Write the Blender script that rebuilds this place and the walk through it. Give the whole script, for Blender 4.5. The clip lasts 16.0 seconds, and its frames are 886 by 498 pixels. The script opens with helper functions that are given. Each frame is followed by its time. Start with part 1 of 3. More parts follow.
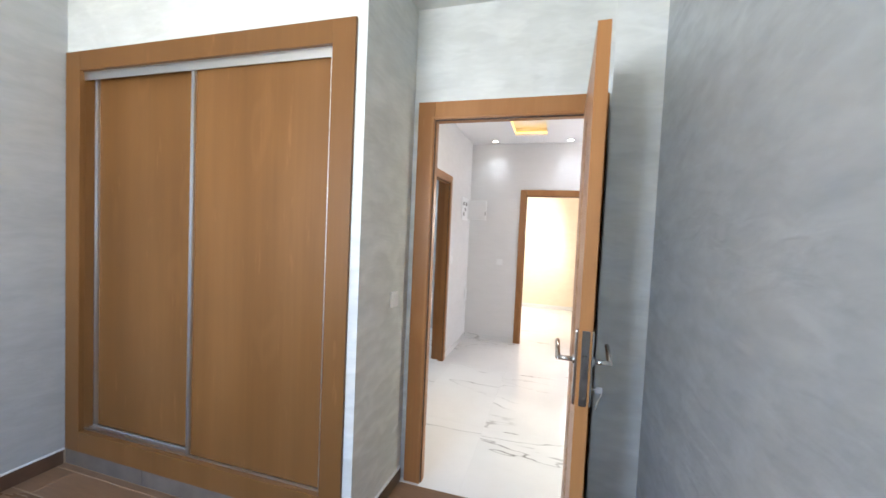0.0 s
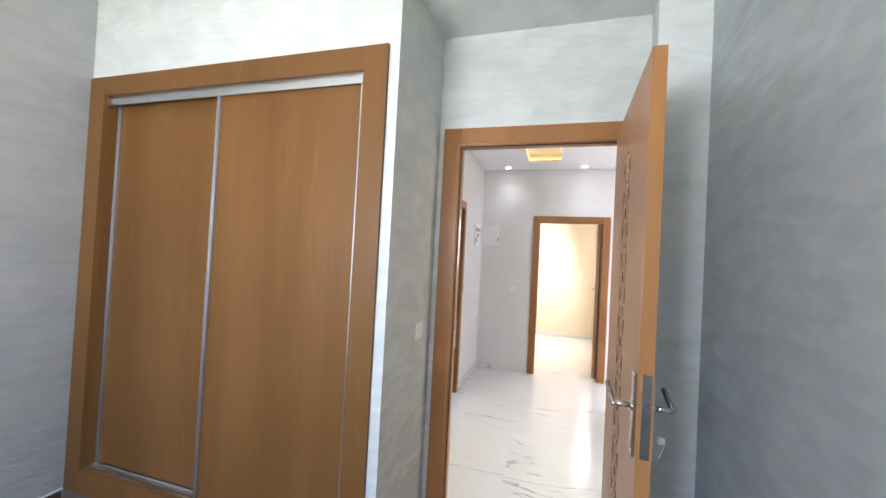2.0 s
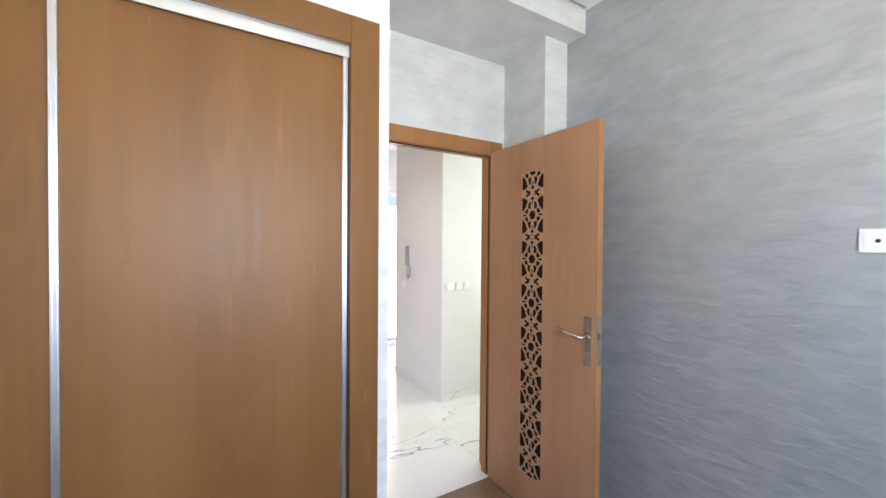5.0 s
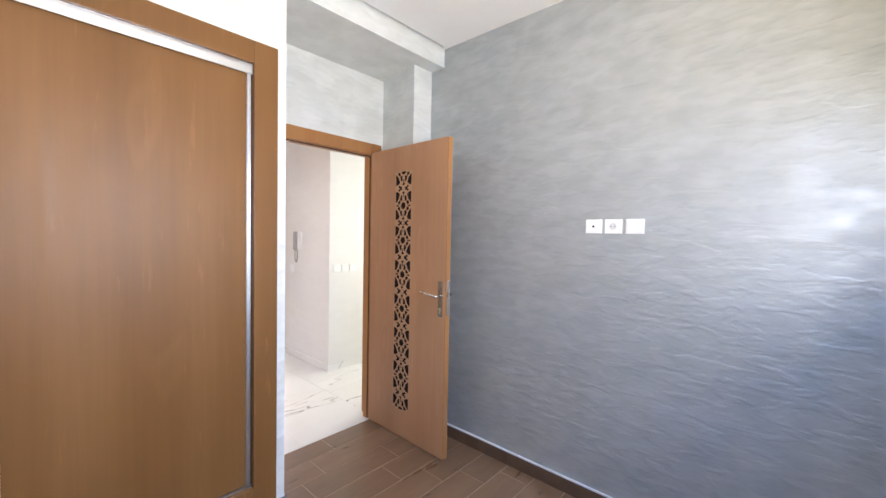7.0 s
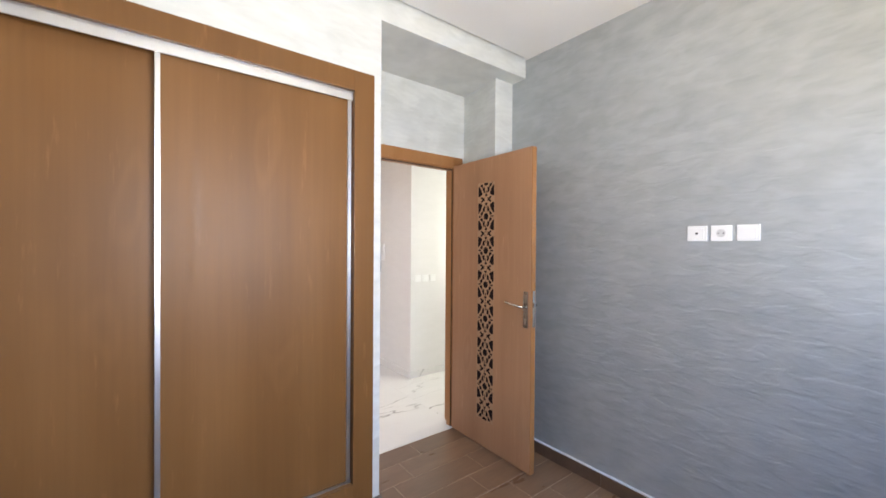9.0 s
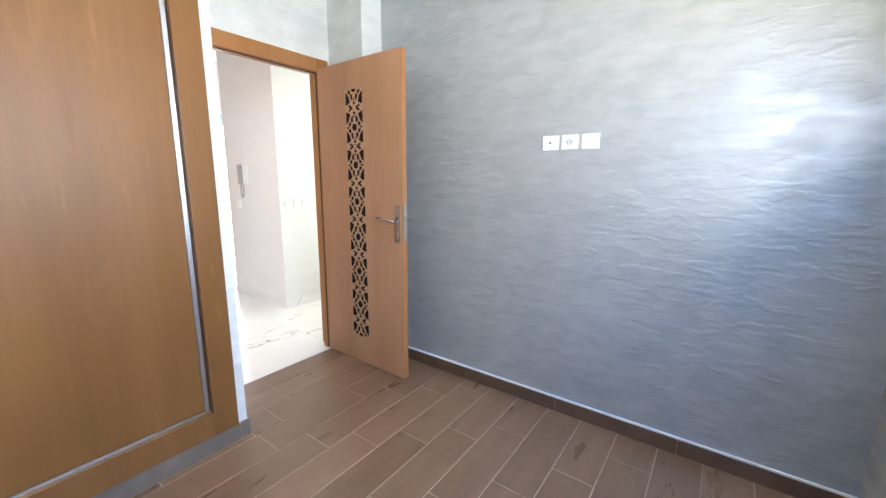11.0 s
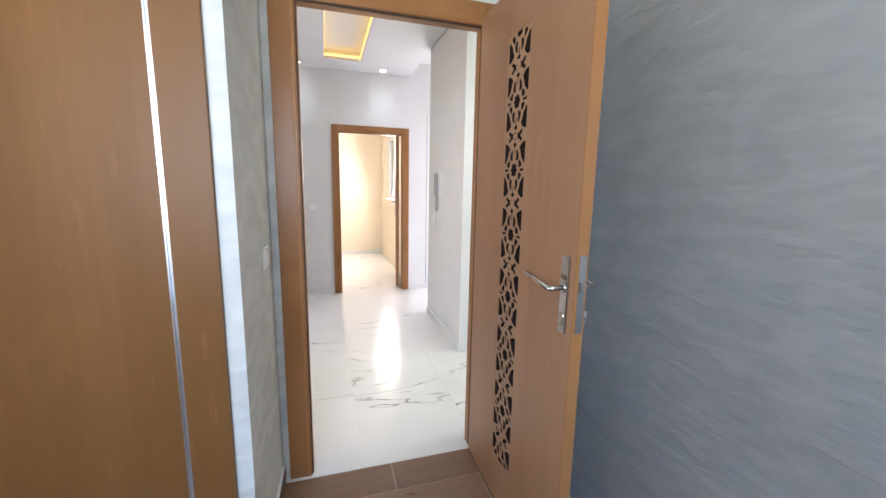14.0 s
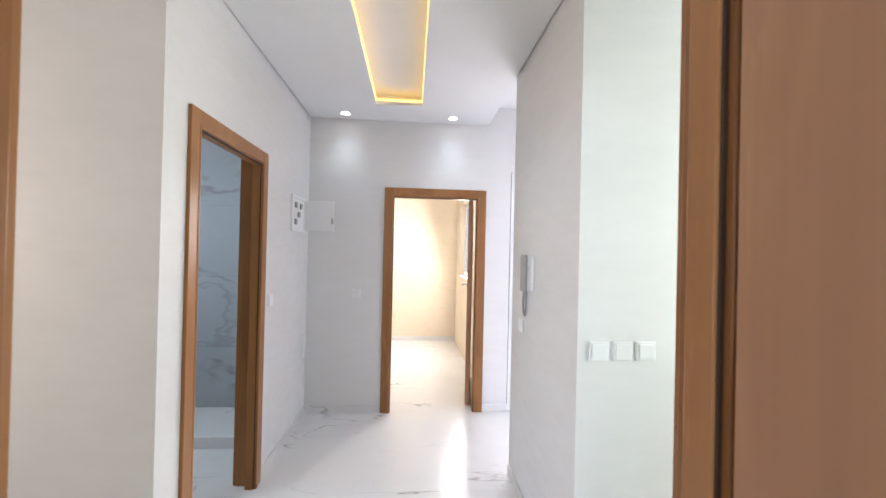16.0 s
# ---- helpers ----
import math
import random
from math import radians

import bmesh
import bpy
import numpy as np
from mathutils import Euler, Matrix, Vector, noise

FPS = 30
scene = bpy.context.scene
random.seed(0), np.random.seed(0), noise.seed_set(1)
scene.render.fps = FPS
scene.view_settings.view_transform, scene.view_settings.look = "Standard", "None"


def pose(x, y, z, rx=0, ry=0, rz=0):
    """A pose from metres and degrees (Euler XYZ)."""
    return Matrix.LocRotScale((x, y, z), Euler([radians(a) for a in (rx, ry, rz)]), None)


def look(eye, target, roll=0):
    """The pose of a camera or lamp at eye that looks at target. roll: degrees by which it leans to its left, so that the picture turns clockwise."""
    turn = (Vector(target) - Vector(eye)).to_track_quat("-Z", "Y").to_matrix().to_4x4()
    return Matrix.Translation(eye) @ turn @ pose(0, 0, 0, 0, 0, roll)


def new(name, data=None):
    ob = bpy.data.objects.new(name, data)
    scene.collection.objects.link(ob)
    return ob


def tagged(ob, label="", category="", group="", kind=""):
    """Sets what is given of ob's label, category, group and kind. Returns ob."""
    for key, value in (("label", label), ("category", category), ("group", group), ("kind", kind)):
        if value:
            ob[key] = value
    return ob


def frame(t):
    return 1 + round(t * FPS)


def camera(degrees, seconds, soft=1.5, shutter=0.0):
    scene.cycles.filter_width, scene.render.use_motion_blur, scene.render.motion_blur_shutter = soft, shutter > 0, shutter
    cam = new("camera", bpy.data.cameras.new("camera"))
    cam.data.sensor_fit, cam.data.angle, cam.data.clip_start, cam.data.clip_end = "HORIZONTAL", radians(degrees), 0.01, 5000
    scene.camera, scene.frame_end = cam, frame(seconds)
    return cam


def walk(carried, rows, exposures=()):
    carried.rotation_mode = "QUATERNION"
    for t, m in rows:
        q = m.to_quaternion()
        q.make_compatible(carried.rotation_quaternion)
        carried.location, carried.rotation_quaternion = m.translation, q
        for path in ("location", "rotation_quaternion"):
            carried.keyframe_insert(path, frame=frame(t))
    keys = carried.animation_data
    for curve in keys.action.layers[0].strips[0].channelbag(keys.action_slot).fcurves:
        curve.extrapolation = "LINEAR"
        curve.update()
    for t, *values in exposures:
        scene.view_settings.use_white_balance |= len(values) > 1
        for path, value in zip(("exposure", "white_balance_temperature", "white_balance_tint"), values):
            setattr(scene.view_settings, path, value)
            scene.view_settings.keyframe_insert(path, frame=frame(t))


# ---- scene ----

cam = camera(98.0, 16.0, shutter=0.15)
PATH = [
    (0, (0.854, -1.487, 1.42), (0.293, 0.431, 1.333), 2.6),
    (0.5, (0.776, -1.553, 1.448), (-0.036, 0.273, 1.37), 2.3),
    (1, (0.737, -1.554, 1.456), (-0.16, 0.232, 1.413), 2.8),
    (1.5, (0.743, -1.478, 1.472), (-0.032, 0.366, 1.494), 3.1),
    (2, (0.715, -1.447, 1.439), (0.135, 0.467, 1.475), 3.0),
    (2.5, (0.536, -1.468, 1.43), (0.197, 0.503, 1.443), 2.1),
    (3, (0.308, -1.427, 1.421), (0.151, 0.567, 1.414), 1.2),
    (3.5, (0.048, -1.311, 1.397), (0.11, 0.687, 1.338), 0.2),
    (4, (-0.145, -1.303, 1.418), (0.325, 0.641, 1.393), 0.5),
    (4.2, (-0.223, -1.322, 1.442), (0.401, 0.578, 1.42), 0.6),
    (6.3, (-0.895, -1.642, 1.487), (0.479, -0.188, 1.457), 0.5),
    (6.5, (-0.876, -1.715, 1.481), (0.533, -0.296, 1.45), 0.8),
    (7, (-0.856, -1.873, 1.43), (0.63, -0.536, 1.361), 1.1),
    (7.5, (-0.846, -1.961, 1.428), (0.646, -0.631, 1.365), 0.7),
    (8, (-0.844, -1.956, 1.44), (0.639, -0.614, 1.44), -0.3),
    (8.5, (-0.879, -1.905, 1.527), (0.459, -0.422, 1.629), -0.4),
    (9, (-0.945, -1.831, 1.427), (0.278, -0.248, 1.409), 0.4),
    (9.5, (-0.998, -1.735, 1.263), (0.202, -0.156, 1.006), 0.1),
    (10, (-0.999, -1.786, 1.26), (0.448, -0.459, 0.878), -0.1),
    (10.2, (-0.975, -1.871, 1.302), (0.629, -0.731, 0.943), 0.2),
    (12.3, (-0.426, -1.787, 1.307), (0.998, -0.424, 0.968), 2.1),
    (12.5, (-0.341, -1.728, 1.317), (1.012, -0.294, 0.981), 2.3),
    (13, (-0.1, -1.601, 1.343), (0.964, 0.069, 1.063), 2.5),
    (13.5, (0.093, -1.464, 1.356), (0.800, 0.381, 1.045), 1.0),
    (14, (0.277, -1.174, 1.331), (0.861, 0.711, 1.009), 1.1),
    (14.5, (0.428, -0.849, 1.321), (0.826, 1.086, 1.011), 0.6),
    (15, (0.565, -0.499, 1.344), (0.851, 1.465, 1.101), 0.5),
    (15.5, (0.611, -0.160, 1.388), (0.857, 1.820, 1.246), 0.9),
    (16, (0.636, 0.144, 1.453), (0.794, 2.137, 1.465), 1.3),
]
walk(cam, [(t, look(eye, target, roll)) for t, eye, target, roll in PATH],
     [(0.0, 0.54, 6800, 13), (1.0, 0.38, 6800, 14), (2.5, 0.38, 6800, 12), (3.5, 0.44, 6800, 12), (4.2, 0.36, 6750, 12), (6.3, 0.52, 7150, 20), (8.0, 0.40, 7150, 20), (9.0, 0.32, 7250, 19),
      (10.0, 0.78, 7000, 16), (12.5, 0.44, 6850, 14), (13.5, 0.20, 6850, 13), (14.0, 0.28, 6700, 13), (14.5, 0.44, 6650, 13), (15.0, 0.44, 6600, 13), (15.5, 0.40, 6500, 13), (16.0, 0.24, 6500, 13)])

from mathutils import geometry

# ---------------------------------------------------------------- light
XL, XR, YB, ZC = -1.79, 1.204, -2.42, 2.751        # bedroom: west, east, south, ceiling
YD0, YD1 = 0.53, 0.645                             # door wall
YH0, YH1, YH2 = 1.630, 2.636, 3.622                # hall: near corner, far corner, end wall
XHL, XHR, ZH = -0.285, 1.298, 2.610                # hall: west face, east face, ceiling
W_X0, W_X1, W_Z0, W_Z1 = -0.95, 0.20, 1.00, 2.20    # bedroom window in the south wall

world = bpy.data.worlds.new("world")
scene.world = world
world.use_nodes = True
wn = world.node_tree.nodes
sky = wn.new("ShaderNodeTexSky")
sky.sky_type = "NISHITA"
sky.sun_disc = False
sky.sun_elevation, sky.sun_rotation = radians(68), radians(191)
wn["Background"].inputs[1].default_value = 0.12
world.node_tree.links.new(sky.outputs[0], wn["Background"].inputs[0])


def lamp(name, kind, m, energy, color, size=0.1, size_y=None, spot=None, blend=0.5):
    d = bpy.data.lights.new(name, kind)
    d.energy, d.color = energy, color
    if kind == "AREA":
        d.size = size
        if size_y:
            d.shape, d.size_y = "RECTANGLE", size_y
    elif kind == "SUN":
        d.angle = size
    else:
        d.shadow_soft_size = size
    if spot:
        d.spot_size, d.spot_blend = radians(spot), blend
    ob = new(name, d)
    ob.matrix_world = m
    return ob


SUN = lamp("sun", "SUN", look((0, 0, 10), (0.3, 1.6, 6.0)), 3.0, (1.0, 0.95, 0.88), radians(0.5))
# daylight in the openings: bedroom window, glazed hall door, window of the far room
WC = ((W_X0 + W_X1) / 2, (W_Z0 + W_Z1) / 2)
lamp("window_sky_light", "AREA", look((WC[0], YB - 0.06, WC[1]), (WC[0], YB + 1.0, WC[1] - 0.70)), 38, (0.22, 0.48, 1.0), 1.1, 1.1)
lamp("window_ground_light", "AREA", look((WC[0], YB - 0.05, WC[1]), (WC[0], YB + 1.0, WC[1] + 0.85)), 46, (1.0, 0.96, 0.73), 1.1, 1.1)
lamp("hall_door_light", "AREA", look((1.92, YH2 + 0.10, 1.05), (1.6, 0.5, 1.05)), 23, (0.94, 0.90, 0.97), 0.75, 1.9)
lamp("entrance_light", "AREA", look((2.80, 3.13, 1.2), (0.0, 3.05, 1.2)), 8, (0.66, 0.80, 1.0), 0.7, 1.9)
lamp("far_window_light", "AREA", look((1.46, 5.45, 1.65), (-0.8, 4.5, 1.0)), 66, (1.0, 0.98, 0.95), 0.9, 1.0)
# fill lamps added at both passage ends to brighten the walls there
lamp("passage_east_fill", "AREA", look((2.78, 1.14, 1.5), (0.0, 1.14, 1.5)), 21, (0.90, 1.0, 0.94), 0.6, 1.0)
lamp("passage_west_fill", "AREA", look((-1.78, 1.14, 1.5), (0.5, 1.14, 1.5)), 9, (1.0, 0.82, 0.70), 0.6, 1.0)
# fill lamp added so that the bathroom tiles come out less dark
lamp("bathroom_fill", "AREA", look((-2.07, 2.6, 1.9), (-0.5, 2.6, 1.0)), 16, (0.78, 0.90, 1.0), 0.5, 0.4)

# ---------------------------------------------------------------- materials


def material(name, color, rough=0.5, metal=0.0):
    m = bpy.data.materials.new(name)
    m.use_nodes = True
    b = m.node_tree.nodes["Principled BSDF"]
    b.inputs["Base Color"].default_value = (*color, 1)
    b.inputs["Roughness"].default_value = rough
    b.inputs["Metallic"].default_value = metal
    return m, m.node_tree.nodes, m.node_tree.links, b


def noise_node(ns, ls, scale, detail=4, rough=0.55, stretch=(1, 1, 1), random_shift=False, turn=(0, 0, 0), coord="Object"):
    tc = ns.new("ShaderNodeTexCoord")
    mp = ns.new("ShaderNodeMapping")
    mp.inputs["Scale"].default_value = stretch
    mp.inputs["Rotation"].default_value = turn
    src = tc.outputs[coord]
    if random_shift:
        oi = ns.new("ShaderNodeObjectInfo")
        mul = ns.new("ShaderNodeMath")
        mul.operation = "MULTIPLY"
        mul.inputs[1].default_value = 37.0
        ls.new(oi.outputs["Random"], mul.inputs[0])
        add = ns.new("ShaderNodeVectorMath")
        add.operation = "ADD"
        ls.new(src, add.inputs[0])
        ls.new(mul.outputs[0], add.inputs[1])
        src = add.outputs[0]
    ls.new(src, mp.inputs[0])
    n = ns.new("ShaderNodeTexNoise")
    n.inputs["Scale"].default_value = scale
    n.inputs["Detail"].default_value = detail
    n.inputs["Roughness"].default_value = rough
    ls.new(mp.outputs[0], n.inputs["Vector"])
    return n


def ramp(ns, ls, src, stops):
    r = ns.new("ShaderNodeValToRGB")
    els = r.color_ramp.elements
    while len(els) < len(stops):
        els.new(0.5)
    for e, (p, c) in zip(els, stops):
        e.position, e.color = p, (*c, 1)
    ls.new(src, r.inputs[0])
    return r


def span(ns, ls, src, lo, hi, a=0.0, b=1.0):
    r = ns.new("ShaderNodeMapRange")
    r.inputs[1].default_value, r.inputs[2].default_value = lo, hi
    r.inputs[3].default_value, r.inputs[4].default_value = a, b
    ls.new(src, r.inputs[0])
    return r


def mix(ns, ls, a, b, fac, mode="MIX"):
    m = ns.new("ShaderNodeMix")
    m.data_type, m.blend_type = "RGBA", mode
    if isinstance(fac, float):
        m.inputs[0].default_value = fac
    else:
        ls.new(fac, m.inputs[0])
    ls.new(a, m.inputs[6])
    ls.new(b, m.inputs[7])
    return m.outputs[2]


def bump(ns, ls, b, src, strength, dist, previous=None):
    n = ns.new("ShaderNodeBump")
    n.inputs["Strength"].default_value, n.inputs["Distance"].default_value = strength, dist
    ls.new(src, n.inputs["Height"])
    if previous:
        ls.new(previous, n.inputs["Normal"])
    ls.new(n.outputs[0], b.inputs["Normal"])
    return n.outputs[0]


def plaster(name, dark, light, r0, r1, streak, depth, flow=(1.0, 1.0, 3.2), gloss=0.35, pearl=0.0, lips=0.0):
    """Trowelled plaster: long level streaks, some burnished, over a cloudy colour; lips are the sharp edges the trowel left."""
    m, ns, ls, b = material(name, light, 0.5)
    b.inputs["Specular IOR Level"].default_value = gloss
    b.inputs["Metallic"].default_value = pearl
    big = noise_node(ns, ls, 1.3, 3, 0.55, flow)
    mid = noise_node(ns, ls, 6.5, 3.0, 0.58, flow)
    mid.inputs["Distortion"].default_value = 0.35
    fine = noise_node(ns, ls, 70, 3, 0.6, (1, 1, 1.6))
    c = ramp(ns, ls, mix(ns, ls, big.outputs[0], mid.outputs[0], 0.5), [(0.36, dark), (0.64, light)])
    ls.new(c.outputs[0], b.inputs["Base Color"])
    ls.new(span(ns, ls, mid.outputs[0], 0.35, 0.65, r1, r0).outputs[0], b.inputs["Roughness"])
    first = bump(ns, ls, b, mid.outputs[0], streak, depth)
    if lips:
        dab = noise_node(ns, ls, 6.6, 1.8, 0.5, (1.0, 1.0, 3.2))
        dab.inputs["Distortion"].default_value = 0.45
        edge = span(ns, ls, dab.outputs[0], 0.42, 0.62)
        edge.interpolation_type = "SMOOTHSTEP"
        pale = ns.new("ShaderNodeRGB")
        pale.outputs[0].default_value = (*[min(1.0, 1.22 * v) for v in light], 1)
        tint = span(ns, ls, dab.outputs[0], 0.50, 0.66, 0.0, 0.22)
        ls.new(mix(ns, ls, c.outputs[0], pale.outputs[0], tint.outputs[0]), b.inputs["Base Color"])
        first = bump(ns, ls, b, edge.outputs[0], lips, 0.003, first)
    bump(ns, ls, b, fine.outputs[0], 0.12, 0.002, first)
    return m


def veneer(name, dark, mid, light, rough, rings=0.35):
    """Wood veneer: broad soft bands, faint upright grain and a few flame figures."""
    m, ns, ls, b = material(name, mid, rough)
    b.inputs["Specular IOR Level"].default_value = 0.27
    long = noise_node(ns, ls, 1.0, 3, 0.5, (4.5, 4.5, 0.35), True)
    fine = noise_node(ns, ls, 1.0, 3, 0.6, (60, 60, 1.4), True)
    flame = noise_node(ns, ls, 1.0, 1, 0.4, (5.5, 5.5, 1.3), True)
    w = ns.new("ShaderNodeMath")
    w.operation = "MULTIPLY"
    w.inputs[1].default_value = 60.0
    ls.new(flame.outputs[0], w.inputs[0])
    s = ns.new("ShaderNodeMath")
    s.operation = "SINE"
    ls.new(w.outputs[0], s.inputs[0])
    gate = span(ns, ls, flame.outputs[0], 0.56, 0.72, 0.0, rings)
    base = ramp(ns, ls, long.outputs[0], [(0.25, dark), (0.50, mid), (0.75, light)])
    fig = ramp(ns, ls, span(ns, ls, s.outputs[0], -1, 1).outputs[0], [(0.0, dark), (1.0, tuple(1.12 * v for v in light))])
    c = mix(ns, ls, base.outputs[0], fig.outputs[0], gate.outputs[0])
    pr = ramp(ns, ls, fine.outputs[0], [(0.32, (0.88, 0.86, 0.84)), (0.62, (1.03, 1.03, 1.03))])
    c = mix(ns, ls, c, pr.outputs[0], 0.40, "MULTIPLY")
    cloud = noise_node(ns, ls, 1.7, 2, 0.5, (1, 1, 0.8), True)
    cl = ramp(ns, ls, cloud.outputs[0], [(0.3, (0.92, 0.92, 0.93)), (0.7, (1.07, 1.06, 1.04))])
    c = mix(ns, ls, c, cl.outputs[0], 1.0, "MULTIPLY")
    fleck = noise_node(ns, ls, 1.0, 3, 0.65, (26, 26, 3.2), True)
    fl = span(ns, ls, fleck.outputs[0], 0.64, 0.74, 0.0, 0.55)
    pale = ns.new("ShaderNodeRGB")
    pale.outputs[0].default_value = (light[0] * 1.22, light[1] * 1.18, light[2] * 1.25, 1)
    ls.new(mix(ns, ls, c, pale.outputs[0], fl.outputs[0]), b.inputs["Base Color"])
    ls.new(span(ns, ls, fine.outputs[0], 0.3, 0.7, rough - 0.03, rough + 0.05).outputs[0], b.inputs["Roughness"])
    bump(ns, ls, b, fine.outputs[0], 0.04, 0.0005)
    return m


def marble(name, white, grey, rough, vein_scale=1.0, strength=1.0, width=0.0038, least=0.44):
    """Polished marble-look porcelain with a few long grey veins that differ from tile to tile."""
    m, ns, ls, b = material(name, white, rough)
    warp = noise_node(ns, ls, 0.9 * vein_scale, 4.5, 0.55, (0.42, 1.7, 1.0), True, (0, 0, 0.45))
    gate = noise_node(ns, ls, 1.5 * vein_scale, 2, 0.5, (1, 1, 1), True)
    cloud = noise_node(ns, ls, 3.0, 4, 0.6, (1, 1, 1), True)

    def vein(center, width):
        d = ns.new("ShaderNodeMath")
        d.operation = "SUBTRACT"
        d.inputs[1].default_value = center
        ls.new(warp.outputs[0], d.inputs[0])
        a = ns.new("ShaderNodeMath")
        a.operation = "ABSOLUTE"
        ls.new(d.outputs[0], a.inputs[0])
        return span(ns, ls, a.outputs[0], 0.0, width, 1.0, 0.0).outputs[0]
    v = ns.new("ShaderNodeMath")
    v.operation = "ADD"
    v.use_clamp = True
    thin = ns.new("ShaderNodeMath")
    thin.operation = "MULTIPLY_ADD"
    thin.inputs[1].default_value = 0.55
    ls.new(vein(0.585, 0.7 * width), thin.inputs[0])
    ls.new(vein(0.50, width), thin.inputs[2])
    ls.new(thin.outputs[0], v.inputs[0])
    soft = ns.new("ShaderNodeMath")
    soft.operation = "MULTIPLY"
    soft.inputs[1].default_value = 0.07
    ls.new(vein(0.49, 0.03), soft.inputs[0])
    ls.new(soft.outputs[0], v.inputs[1])
    k = ns.new("ShaderNodeMath")
    k.operation = "MULTIPLY"
    k.use_clamp = True
    ls.new(v.outputs[0], k.inputs[0])
    ls.new(span(ns, ls, gate.outputs[0], least, least + 0.16, 0.0, strength).outputs[0], k.inputs[1])
    base = ramp(ns, ls, cloud.outputs[0], [(0.3, tuple(0.94 * w for w in white)), (0.7, white)])
    rgb = ns.new("ShaderNodeRGB")
    rgb.outputs[0].default_value = (*grey, 1)
    ls.new(mix(ns, ls, base.outputs[0], rgb.outputs[0], k.outputs[0]), b.inputs["Base Color"])
    return m


def plain(name, color, rough, metal=0.0, vary=0.06, scale=14):
    m, ns, ls, b = material(name, color, rough, metal)
    n = noise_node(ns, ls, scale, 4, 0.6)
    c = ramp(ns, ls, n.outputs[0], [(0.3, tuple(v * (1 - vary) for v in color)), (0.7, tuple(min(1, v * (1 + vary)) for v in color))])
    ls.new(c.outputs[0], b.inputs["Base Color"])
    ls.new(span(ns, ls, n.outputs[0], 0.3, 0.7, max(0.02, rough - 0.04), rough + 0.05).outputs[0], b.inputs["Roughness"])
    bump(ns, ls, b, n.outputs[0], 0.05, 0.001)
    return m


def brushed(name, color, rough, stretch=(400, 400, 3)):
    m, ns, ls, b = material(name, color, rough, 1.0)
    n = noise_node(ns, ls, 1.0, 2, 0.5, stretch)
    ls.new(span(ns, ls, n.outputs[0], 0.3, 0.7, rough - 0.06, rough + 0.10).outputs[0], b.inputs["Roughness"])
    bump(ns, ls, b, n.outputs[0], 0.06, 0.0004)
    return m


def glow(name, color, strength):
    m, ns, ls, b = material(name, color, 0.5)
    b.inputs["Emission Color"].default_value = (*color, 1)
    b.inputs["Emission Strength"].default_value = strength
    return m


def wood_tile(name):
    m, ns, ls, b = material(name, (0.2, 0.12, 0.08), 0.3)
    n = noise_node(ns, ls, 1.8, 5, 0.6, (1.4, 6, 1), True)
    fine = noise_node(ns, ls, 1.0, 3, 0.6, (12, 110, 1), True)
    c = ramp(ns, ls, n.outputs[0], [(0.28, (0.188, 0.108, 0.062)), (0.52, (0.230, 0.134, 0.079)), (0.76, (0.272, 0.164, 0.100))])
    f = ramp(ns, ls, fine.outputs[0], [(0.3, (0.88, 0.87, 0.86)), (0.6, (1.04, 1.04, 1.04))])
    col = mix(ns, ls, c.outputs[0], f.outputs[0], 0.6, "MULTIPLY")
    oi = ns.new("ShaderNodeObjectInfo")
    tone = ramp(ns, ls, oi.outputs["Random"], [(0.0, (0.88, 0.87, 0.86)), (1.0, (1.08, 1.08, 1.09))])
    ls.new(mix(ns, ls, col, tone.outputs[0], 1.0, "MULTIPLY"), b.inputs["Base Color"])
    ls.new(span(ns, ls, n.outputs[0], 0.3, 0.7, 0.26, 0.40).outputs[0], b.inputs["Roughness"])
    bump(ns, ls, b, fine.outputs[0], 0.12, 0.0006)
    return m


M_WALL = plaster("grey_stucco", (0.392, 0.420, 0.436), (0.488, 0.522, 0.537), 0.41, 0.55, 0.30, 0.008, (1.0, 1.0, 2.6), gloss=0.9, pearl=0.48, lips=0.24)
M_PALE = plaster("pale_plaster", (0.55, 0.575, 0.56), (0.67, 0.695, 0.68), 0.42, 0.60, 0.25, 0.005, lips=0.12)
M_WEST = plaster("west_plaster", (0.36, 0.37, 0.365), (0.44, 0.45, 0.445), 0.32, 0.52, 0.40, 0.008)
M_HALL = plaster("hall_plaster", (0.735, 0.725, 0.718), (0.765, 0.755, 0.748), 0.45, 0.60, 0.15, 0.004)
M_CREAM = plaster("cream_plaster", (0.80, 0.69, 0.54), (0.84, 0.74, 0.60), 0.5, 0.6, 0.15, 0.004)
M_CEIL = plain("ceiling_paint", (0.80, 0.80, 0.80), 0.75, 0, 0.02, 3)
M_VENEER = veneer("wardrobe_veneer", (0.160, 0.071, 0.0215), (0.187, 0.085, 0.027), (0.213, 0.101, 0.036), 0.43)
M_TRIM = veneer("trim_wood", (0.275, 0.118, 0.041), (0.340, 0.154, 0.057), (0.388, 0.187, 0.075), 0.32, 0.5)
M_DOOR = veneer("door_veneer", (0.370, 0.186, 0.098), (0.412, 0.216, 0.118), (0.455, 0.248, 0.140), 0.38, 0.25)
M_LATTICE = veneer("lattice_wood", (0.375, 0.215, 0.125), (0.412, 0.237, 0.140), (0.45, 0.265, 0.158), 0.45, 0.15)
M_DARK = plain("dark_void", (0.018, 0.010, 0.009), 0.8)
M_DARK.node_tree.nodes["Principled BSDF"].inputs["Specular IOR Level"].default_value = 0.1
M_ALU = plain("aluminium", (0.64, 0.66, 0.69), 0.34, 1.0, 0.03)
